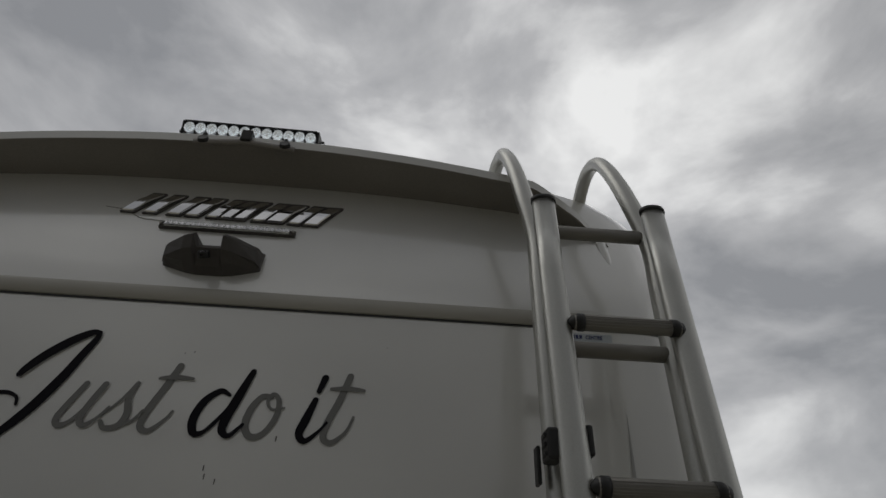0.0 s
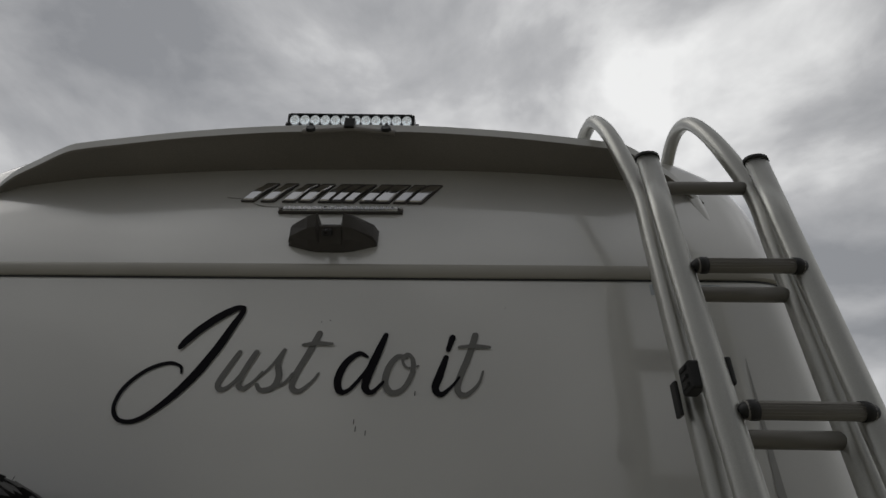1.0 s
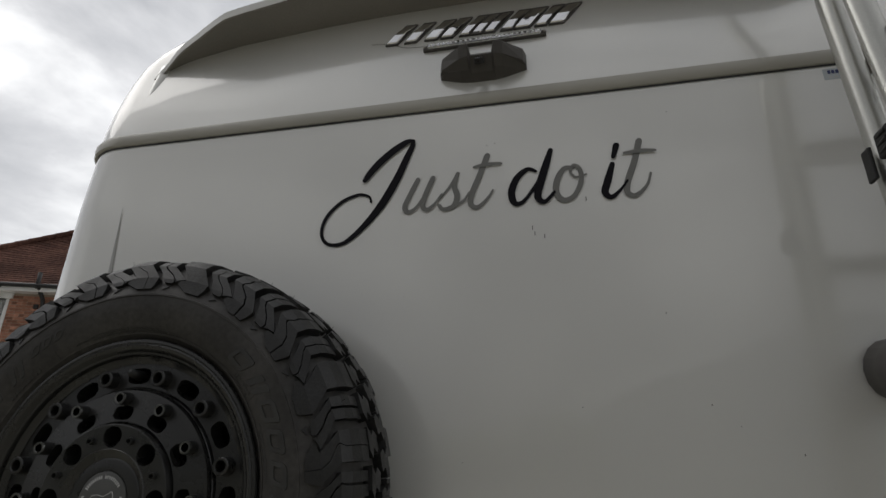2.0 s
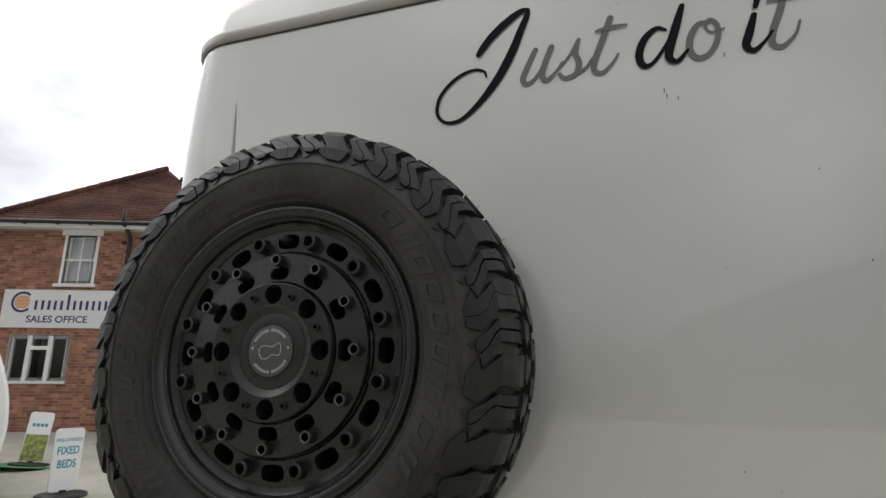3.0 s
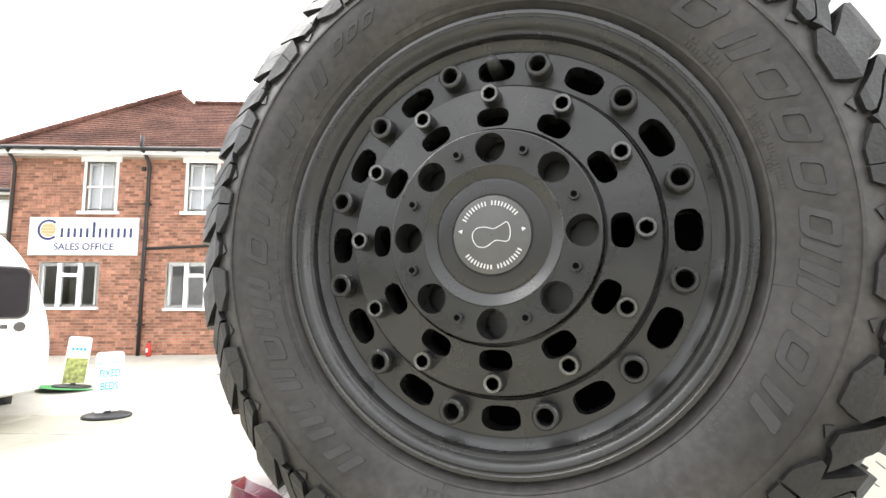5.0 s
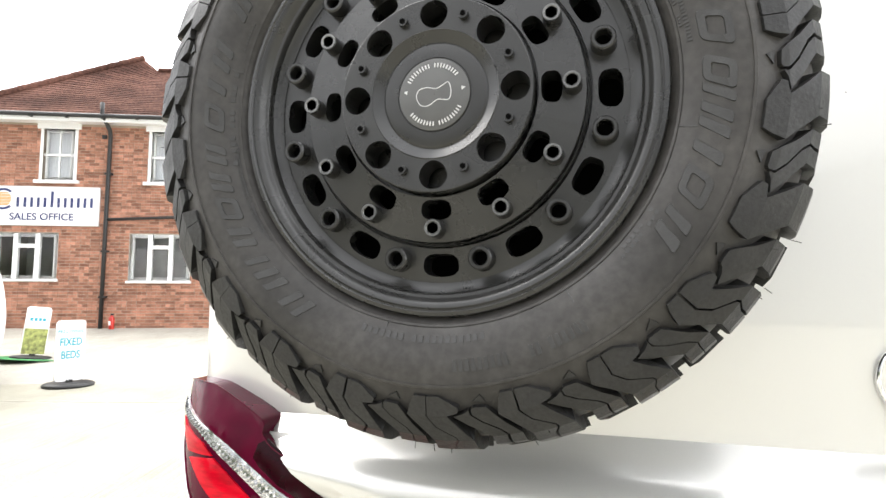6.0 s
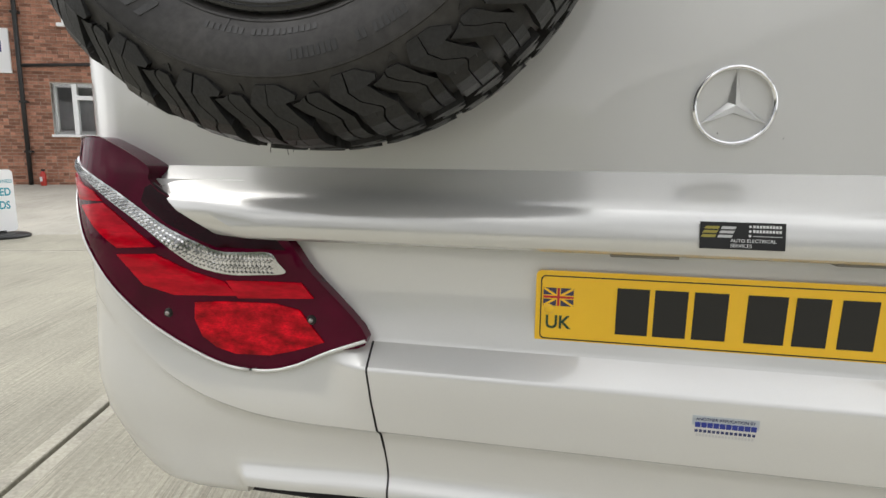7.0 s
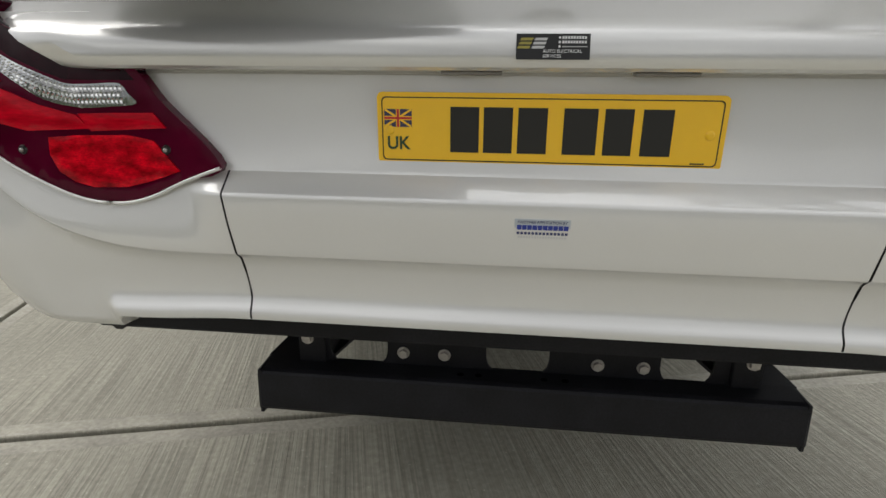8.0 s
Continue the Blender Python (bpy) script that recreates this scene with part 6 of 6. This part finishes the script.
def make_office():
    house = thing("sales_office", "two-storey red brick office with clay tiled hipped roof and white windows", "building", at=FRONT)
    bm = bmesh.new()
    for a, b, c, d in wall_pieces(S0, S1, BASE - 0.3, EAVE, OPEN):
        box(bm, (a, 0, c), (b, 0.25, d))
    bmesh.ops.remove_doubles(bm, verts=bm.verts, dist=1e-4)
    wall = part("front_wall", bm, MORTAR, house, "red brick wall with pale mortar")
    part("side_wall", new_box((S0 - 0.002, 0.0, BASE - 0.3), (S0 + 0.25, 7.0, EAVE - 0.002)), MORTAR, house)
    part("side_wall", new_box((S1 - 0.25, 0.0, BASE - 0.3), (S1, 7.0, EAVE - 0.002)), MORTAR, house)
    part("back_wall", new_box((S0, 6.8, BASE - 0.3), (S1, 7.0, EAVE - 0.004)), MORTAR, house)
    # pale lining seen through the glass replaces its mirrored sky
    part("room_lining", new_box((S0 + 0.3, 2.2, BASE - 0.2), (S1 - 0.3, 2.3, EAVE)), ROOM, house)
    part("upper_floor", new_box((S0 + 0.3, 0.26, 2.95), (S1 - 0.3, 2.2, 3.1)), ROOM, house)
    part("attic_floor", new_box((S0 + 0.3, 0.26, EAVE - 0.1), (S1 - 0.3, 6.7, EAVE)), ROOM, house)
    # windows
    for a, b, c, d in OPEN:
        win = part("window", outline(b - a, d - c, 0.002, 0.09 if c < 3 else 0.075, -0.012, 0.11), UPVC, house, "white window frame", at=Matrix.Translation(((a + b) / 2, 0, (c + d) / 2)))
        w, h = b - a, d - c
        upper = c > 3
        bm = bmesh.new()
        if upper:
            part("meeting_rail", new_box((-w / 2, 0.035, -0.03), (w / 2, 0.10, 0.03), 0.004), UPVC, win)
            part("glazing_bar", new_box((-0.016, 0.03, -h / 2 + 0.02), (0.016, 0.075, h / 2 - 0.02)), UPVC, win)
            panes = [(-w / 2 + 0.05, -0.012, -h / 2 + 0.05, -0.03), (0.012, w / 2 - 0.05, -h / 2 + 0.05, -0.03), (-w / 2 + 0.05, -0.012, 0.03, h / 2 - 0.05), (0.012, w / 2 - 0.05, 0.03, h / 2 - 0.05)]
            part("head_block", new_box((-w / 2 - 0.14, -0.05, h / 2), (w / 2 + 0.14, 0.10, h / 2 + 0.16), 0.006), UPVC, win, "white painted head")
            part("surround", new_box((-w / 2 - 0.07, -0.012, -h / 2), (-w / 2, 0.10, h / 2), 0.004), UPVC, win)
            part("surround", new_box((w / 2, -0.012, -h / 2), (w / 2 + 0.07, 0.10, h / 2), 0.004), UPVC, win)
            # the curtain's paleness also supplies the pane's missing sky reflection
            part("blind", new_box((-w / 2 + 0.03, 0.16, -h / 2), (w / 2 - 0.03, 0.17, h / 2)), NET, win, "pale net curtain, also standing in for mirrored sky")
            part("window_sill", new_box((-w / 2 - 0.15, -0.09, -h / 2 - 0.08), (w / 2 + 0.15, 0.10, -h / 2), 0.008), UPVC, win)
        else:
            for f in (-1, 1):
                part("mullion", new_box((f * w * 0.17 - 0.05, -0.006, -h / 2 + 0.01), (f * w * 0.17 + 0.05, 0.11, h / 2 - 0.01), 0.004), UPVC, win)
            part("transom", new_box((-w * 0.17, -0.004, h * 0.18), (w * 0.17, 0.11, h * 0.20 + 0.07), 0.004), UPVC, win)
            e = w * 0.17 + 0.035
            m = w * 0.17 - 0.035
            panes = [(-w / 2 + 0.05, -e, -h / 2 + 0.05, h / 2 - 0.05), (e, w / 2 - 0.05, -h / 2 + 0.05, h / 2 - 0.05), (-m, m, -h / 2 + 0.05, h * 0.20), (-m, m, h * 0.20 + 0.06, h / 2 - 0.05)]
            part("window_sill", new_box((-w / 2 - 0.04, -0.07, -h / 2 - 0.06), (w / 2 + 0.04, 0.10, -h / 2), 0.008), UPVC, win)
        for x0, x1, z0, z1 in panes:
            part("pane", new_box((x0, 0.046, z0), (x1, 0.052, z1)), PANE, win)
    # roof: hipped block with a lower ridge running off
    ov = 0.32
    E = EAVE + 0.06
    pk, rd, re_ = (-0.22, 2.5, 8.09), (0.24, 2.5, 7.72), (S1 + ov, 2.5, 7.72)
    pb = (-0.22, 4.5, 8.09)
    part("roof_slope", roof_sheet([(S0 - ov, -ov, E), (0.24, -ov, E), rd, pk], 30), TILE, house, "weathered clay tiles")
    part("roof_slope", roof_sheet([(0.24, -ov, E), (S1 + ov, -ov, E), re_, rd], 28), TILE, house, "weathered clay tiles")
    part("roof_slope", roof_sheet([(S0 - ov, 7.3, E), (S0 - ov, -ov, E), pk, pb], 30), TILE, house, "weathered clay tiles")
    part("roof_slope", roof_sheet([(S1 + ov, 7.3, E), (S0 - ov, 7.3, E), pb, (S1 + ov, 4.5, 7.72)], 20), TILE, house)
    bm = bmesh.new()
    bm.faces.new([bm.verts.new(q) for q in (pk, rd, (0.24, 4.5, 7.72), pb)])
    bm.faces.new([bm.verts.new(q) for q in (rd, re_, (S1 + ov, 4.5, 7.72), (0.24, 4.5, 7.72))])
    part("ridge_cap", bm, TILE, house)
    for p, q in (((S0 - ov, -ov, E + 0.04), (pk[0], pk[1], pk[2] + 0.03)), ((rd[0], rd[1], rd[2] + 0.03), (re_[0], re_[1], re_[2] + 0.03))):
        bm = bmesh.new()
        P, Q = Vector(p), Vector(q)
        n = int((Q - P).length / 0.32)
        for k in range(n):
            tube(bm, [P.lerp(Q, k / n), P.lerp(Q, (k + 1.04) / n)], [0.095, 0.080], 8)
        part("ridge_tiles", bm, TILE, house, "clay ridge tiles")
    part("fascia", new_box((S0 - ov, -ov - 0.02, EAVE - 0.08), (S1 + ov, -ov + 0.03, EAVE + 0.07), 0.006), UPVC, house, "white fascia board")
    part("soffit", new_box((S0 - ov, -ov + 0.03, EAVE - 0.06), (S1 + ov, 0.0, EAVE - 0.03)), UPVC, house)
    bm = bmesh.new()
    tube(bm, [(S0 - ov - 0.05, -ov - 0.07, EAVE + 0.06), (S1 + ov, -ov - 0.07, EAVE + 0.05)], 0.055, 10)
    part("gutter", bm, PIPE, house, "black half-round gutter", smooth=True)
    for k in range(12):
        part("gutter_bracket", new_box((S0 + 0.1 + k * 0.8, -ov - 0.13, EAVE - 0.01), (S0 + 0.16 + k * 0.8, -ov - 0.01, EAVE + 0.03)), PIPE, house)
    bm = bmesh.new()
    tube(bm, [(0.12, -ov - 0.07, EAVE + 0.38), (0.12, -ov - 0.07, EAVE + 0.10), (0.20, -0.16, EAVE - 0.22), (0.20, -0.10, EAVE - 0.36), (0.18, -0.09, 3.0), (0.17, -0.09, BASE)], 0.048, 10)
    part("downpipe", bm, PIPE, house, "black soil pipe", smooth=True)
    bm = bmesh.new()
    tube(bm, [(0.18, -0.09, 3.0), (2.2, -0.09, 3.10), (3.2, -0.09, 3.14)], 0.036, 8)
    part("branch_pipe", bm, PIPE, house, "black waste pipe", smooth=True)
    bm = bmesh.new()
    tube(bm, [(S0 + 0.1, -ov - 0.07, EAVE + 0.05), (S0 + 0.12, -0.12, EAVE - 0.25), (S0 + 0.12, -0.08, EAVE - 0.4), (S0 + 0.10, -0.08, BASE)], 0.042, 10)
    part("downpipe", bm, PIPE, house, "black downpipe", smooth=True)
    for z in (1.1, 2.2, 4.1):
        part("pipe_clip", new_box((0.11, -0.13, z), (0.26, 0.0, z + 0.05)), PIPE, house)
    part("vent_cap", new_box((-0.02, -0.06, EAVE - 0.42), (0.08, 0.0, EAVE - 0.32), 0.01), PIPE, house)
    # lower wing, set back
    part("wing_wall", new_box((S0 - 6.5, 0.9, BASE - 0.3), (S0 - 0.01, 5.8, 4.55)), MORTAR, house, "brick wing wall")
    part("wing_fascia", new_box((S0 - 6.8, 0.62, 4.50), (S0 - 0.02, 0.70, 4.64)), UPVC, house)
    bm = bmesh.new()
    tube(bm, [(S0 - 6.8, 0.58, 4.62), (S0 - 0.05, 0.58, 4.60)], 0.05, 8)
    part("wing_gutter", bm, PIPE, house)
    part("wing_roof", roof_sheet([(S0 - 6.8, 0.6, 4.6), (S0 + 0.0, 0.6, 4.6), (S0 + 0.0, 3.4, 6.4), (S0 - 6.8, 3.4, 6.4)], 24), TILE, house)
    part("wing_window", outline(1.0, 1.0, 0.002, 0.14, -0.03, 0.05), UPVC, house, "white window frame", at=Matrix.Translation((S0 - 0.66, 0.86, 3.95)))
    part("wing_pane", new_box((-0.45, 0.0, -0.45), (0.45, 0.01, 0.45)), NET, house, at=Matrix.Translation((S0 - 0.66, 0.87, 3.95)))
    # bricks: each proud of the mortar
    L, H, C, g = 0.225, 0.075, 0.065, 0.010
    rng = random.Random(2)
    meshes = {}

    def brick_mesh(length):
        key = round(length, 2)
        if key not in meshes:
            bm = new_box((0, -0.008, 0), (key, 0.0, C))
            me = bpy.data.meshes.new("brick")
            bm.to_mesh(me)
            bm.free()
            me.materials.append(BRICK)
            meshes[key] = me
        return meshes[key]
    far = bmesh.new()
    single = 0
    row, z = 0, BASE
    while z + C < EAVE - 0.06:
        head = row % 4 == 3
        step = 0.1125 if head else L
        s = S0 + (0.0 if row % 2 else -step / 2)
        while s < 3.2:
            a, b = max(s, S0), min(s + step - g, 3.2)
            cut = [h for h in OPEN if h[2] - 0.01 < z + C and z < h[3] + (0.02 if h[2] < 3 else 0.0)]
            for h in cut:
                ex = 0.075 if h[2] > 3 else 0.0
                if a < h[0] - ex < b:
                    b = h[0] - ex - 0.004
                if a < h[1] + ex < b:
                    a = h[1] + ex + 0.004
                if a >= h[0] - ex - 0.001 and b <= h[1] + ex + 0.001:
                    b = a
            if b - a > 0.03:
                if -0.9 < s < 0.75 and z < 2.9 and not head and single < 300:
                    single += 1
                    ob = new("brick", brick_mesh(b - a))
                    ob.parent = wall
                    ob.matrix_basis = Matrix.Translation((a, -0.001 * rng.random(), z))
                else:
                    box(far, (a, -0.008 - 0.002 * rng.random(), z), (b, 0.0, z + C))
            s += step
        z += H
        row += 1
    tagged(part("brickwork", far, BRICK, wall), kind="stuff")
    return house


make_office()


def make_sign():
    sg = thing("office_sign", "white sign panel on the brick front with navy and orange print", "sign", at=FRONT @ Matrix.Translation((-1.325, -0.012, 3.31)))
    part("panel", new_box((-1.325, -0.045, -0.475), (1.325, 0.0, 0.475), 0.006), SIGNW, sg)
    at = Matrix.Translation((0, -0.045, 0))
    # round emblem: an orange striped disc in a navy ring
    bm = bmesh.new()
    for k in range(9):
        z = -0.145 + k * 0.036
        hw = math.sqrt(max(0.0, 0.180 ** 2 - z * z))
        box(bm, (-0.86 - hw, -0.003, z + 0.16 - 0.012), (-0.86 + hw, 0, z + 0.16 + 0.012))
    em = part("emblem", bm, ORANGE, sg, "orange striped disc", at=at)
    bm = bmesh.new()
    rows = []
    for k in range(33):
        a = radians(45 + 270 * k / 32)
        rows.append([(-0.86 + r * math.cos(a), y, 0.16 + r * math.sin(a)) for r, y in ((0.205, 0), (0.205, -0.003), (0.262, -0.003), (0.262, 0))])
    grid(bm, rows)
    part("ring", fix(bm), NAVY, em, "navy open ring", at=Matrix())
    # name as plain thin bars, one of them taller
    for k, x in enumerate((-0.56, -0.40, -0.25, -0.10, 0.05, 0.21, 0.36, 0.51, 0.66, 0.81, 0.96, 1.11)):
        part("name_bar", new_box((x, -0.003, -0.03), (x + 0.062, 0, 0.36 if k == 5 else 0.205), 0.001), NAVY, sg, at=at)
    word("SALES OFFICE", 0.235, NAVY, sg, Matrix.Translation((0.02, -0.0465, -0.34)), bold=0.004, depth=0.001, squeeze=1.02)


make_sign()


def make_extinguisher():
    p = on_front(0.50, BASE, -0.25)
    e = thing("fire_extinguisher", "small red fire extinguisher standing by the brick wall", "extinguisher", at=Matrix.Translation((p.x, p.y, rise(p.dot(FN)))))
    bm = bmesh.new()
    tube(bm, [(0, 0, 0), (0, 0, 0.02), (0, 0, 0.26), (0, 0, 0.31), (0, 0, 0.33)], [0.055, 0.06, 0.06, 0.035, 0.02], 14)
    part("cylinder", bm, EXTR, e, smooth=True)
    part("valve", new_box((-0.03, -0.015, 0.33), (0.05, 0.015, 0.37), 0.005), BLACKP, e)
    part("label", new_box((-0.03, -0.0635, 0.10), (0.03, -0.055, 0.20)), SIGNW, e)


make_extinguisher()


# ---- boards on the forecourt ----
def make_board(name, label, at, picture):
    b = thing(name, label, "pavement sign", at=at)
    bm = bmesh.new()
    tube(bm, [(0, 0, 0), (0, 0, 0.03), (0, 0, 0.055), (0, 0, 0.06)], [0.35, 0.36, 0.32, 0.10], 28)
    part("base", bm, BLACKP, b, "black round rubber base", smooth=True)
    part("spring", new_box((-0.05, -0.02, 0.05), (0.05, 0.02, 0.10), 0.005), BLACKP, b)
    part("panel", bevel_plate(0.42, 0.94, 0.06, 0.03, 0.015), SIGNW, b, at=Matrix.Translation((0, 0, 0.55)))
    if picture:
        part("print", bevel_plate(0.40, 0.50, 0.02, 0.002, -0.0155), LEAFP, b, "green and brown plant print", at=Matrix.Translation((0, 0, 0.34)))
        bm = bmesh.new()
        tube(bm, [(0, 0, 0.004), (0, 0, 0.012)], [0.62, 0.60], 30)
        part("grass_mat", bm, GRASSG, b, "round green mat under the base")
        bars(4, -0.14, 0.15, 0.74, 0.80, TEAL, b, Matrix.Translation((0, -0.016, 0)))
    else:
        word("PRE-OWNED", 0.072, TEAL, b, Matrix.Translation((0, -0.0165, 0.82)), bold=0.001, squeeze=0.92)
        word("FIXED", 0.165, TEAL, b, Matrix.Translation((0, -0.0165, 0.63)), bold=0.004, squeeze=0.74)
        word("BEDS", 0.165, TEAL, b, Matrix.Translation((0, -0.0165, 0.43)), bold=0.004, squeeze=0.74)
    return b


SMALL = Matrix.Diagonal((0.86, 0.86, 0.86, 1))
make_board("pavement_sign", "white pavement board with teal letters on black round base", Matrix.Translation((-7.33, 5.10, 0.0)) @ Matrix.Rotation(radians(74), 4, "Z") @ SMALL, False)
q = Vector((-9.75, 6.45, 0))
make_board("pavement_sign", "white pavement board with plant picture on a green mat", Matrix.Translation((q.x, q.y, rise(q.dot(FN)))) @ Matrix.Rotation(radians(70), 4, "Z") @ Matrix.Rotation(radians(6), 4, "Y") @ SMALL, True)


# ---- caravan ----
def make_caravan():
    fw, rt = Vector((-0.86, 0.51, 0)), Vector((0.51, 0.86, 0))
    m = Matrix(((rt.x, fw.x, 0, fw.x * 8.375), (rt.y, fw.y, 0, fw.y * 8.375), (0, 0, 1, 0), (0, 0, 0, 1)))
    cv = thing("caravan", "white touring caravan with rounded end and dark tinted window", "caravan", at=m)
    half = [(-1.35, 2.64), (-0.94, 2.51), (-0.65, 2.33), (-0.38, 1.98), (-0.18, 1.48), (-0.105, 1.06), (-0.11, 0.75), (-0.15, 0.58), (-0.24, 0.47), (-0.72, 0.40), (-1.35, 0.40)]
    pts = [tuple(p) for p in curve_pts(half, 5)]
    full = pts + [(-2.70 - x, z) for x, z in pts[-2:0:-1]]
    bm = bmesh.new()
    cx, cz = -1.35, 1.4
    rows = []
    for k, d in ((0.90, 0.0), (0.965, 0.02), (0.99, 0.06), (1.0, 0.13), (1.0, 4.6), (0.98, 4.75), (0.9, 4.8)):
        rows.append([(cx + (x - cx) * k, d, cz + (z - cz) * k) for x, z in full])
    vs = grid(bm, rows, closed=True)
    bm.faces.new(vs[0]), bm.faces.new(vs[-1])
    part("body", fix(bm), CARAVAN, cv, smooth=True)
    win = part("end_window", bevel_plate(1.52, 0.58, 0.10, 0.03), TINT, cv, "dark tinted acrylic window", at=Matrix.Translation((-1.12, 0.0, 1.655)))
    part("window_trim", outline(1.56, 0.62, 0.11, 0.03, -0.001, -0.024), GREYP, win)
    bars(7, -1.35, -0.48, 1.225, 1.275, GREYP, cv, Matrix.Translation((0, 0.0, 0)), "name_bar", 0.45, y0=-0.004)
    bm = bmesh.new()
    bmesh.ops.create_cone(bm, cap_ends=True, segments=20, radius1=0.06, radius2=0.055, depth=0.012, matrix=Matrix.Translation((-0.42, -0.004, 1.25)) @ Matrix.Rotation(radians(90), 4, "X"))
    part("round_badge", bm, GREYP, cv, "round grey badge")
    bm = bmesh.new()
    bmesh.ops.create_uvsphere(bm, u_segments=14, v_segments=8, radius=0.07, matrix=Matrix.Translation((-0.95, 0.03, 2.34)) @ Matrix.Diagonal((0.8, 0.5, 1.0, 1)))
    part("marker_lamp", bm, RED, cv, "red marker lamp", smooth=True)
    for x in (-2.45, -0.4):
        bm = bmesh.new()
        tube(bm, [(x - 0.1, 2.6, 0.33), (x + 0.1, 2.6, 0.33)], 0.33, 24, side=Vector((0, 1, 0)))
        part("wheel", bm, RUBBER, cv, "black caravan tyre", smooth=True)


make_caravan()


# ---- trees along the yard behind the camera, seen mirrored in the paint ----
def make_trees():
    rng = random.Random(6)
    me = []
    for k in range(5):
        bm = bmesh.new()
        bmesh.ops.create_icosphere(bm, subdivisions=2, radius=1.0)
        for v in bm.verts:
            v.co *= 0.75 + 0.5 * rng.random()
        bm.to_mesh(d := bpy.data.meshes.new("clump"))
        bm.free()
        me.append(d)
    bm = bmesh.new()
    for i in range(120):
        a = radians(-150 + 120 * i / 119)
        R = 58 + 6 * rng.random()
        h = 2.4 + 1.1 * math.sin(i * 0.35) + 1.1 * math.sin(i * 0.9 + 1) + 1.2 * rng.random()
        for k in range(5):
            src = rng.choice(me)
            c = Vector((R * math.cos(a) + rng.uniform(-2, 2), R * math.sin(a) + rng.uniform(-2, 2), h * (0.15 + 0.2 * k)))
            r = rng.uniform(1.2, 2.4)
            vs = [bm.verts.new(c + v.co * r) for v in src.vertices]
            for p in src.polygons:
                bm.faces.new([vs[j] for j in p.vertices])
    tagged(part("tree_belt", bm, TREES), "dark green belt of distant trees round the yard", "trees", kind="stuff")
    for d in me:
        bpy.data.meshes.remove(d)


make_trees()


# ---- hall across the yard, mirrored in the rear panel ----
def make_hall():
    hall = thing("storage_hall", "grey metal-clad hall with a low pitched roof across the yard", "building")
    y0, y1, xa, xm, xb, eave, ridge = -44.0, -27.0, 2.6, 13.5, 24.5, 4.3, 7.9
    bm = bmesh.new()
    prism(bm, [(xa, 0.0), (xb, 0.0), (xb, eave), (xm, ridge), (xa, eave)], y0, y1, lambda u, v, d: (u, d, v))
    part("cladding", fix(bm), CLADDING, hall)
    for s in (-1, 1):
        xe = xa - 0.35 if s < 0 else xb + 0.35
        ze = eave - 0.35 * (ridge - eave) / (xm - xa)
        bm = bmesh.new()
        prism(bm, [(xe, ze + 0.02), (xm, ridge + 0.02), (xm, ridge + 0.20), (xe, ze + 0.20)], y0 - 0.3, y1 + 0.3, lambda u, v, d: (u, d, v))
        part("roof", fix(bm), ROOFMET, hall, "darker grey sheet roof")


make_hall()
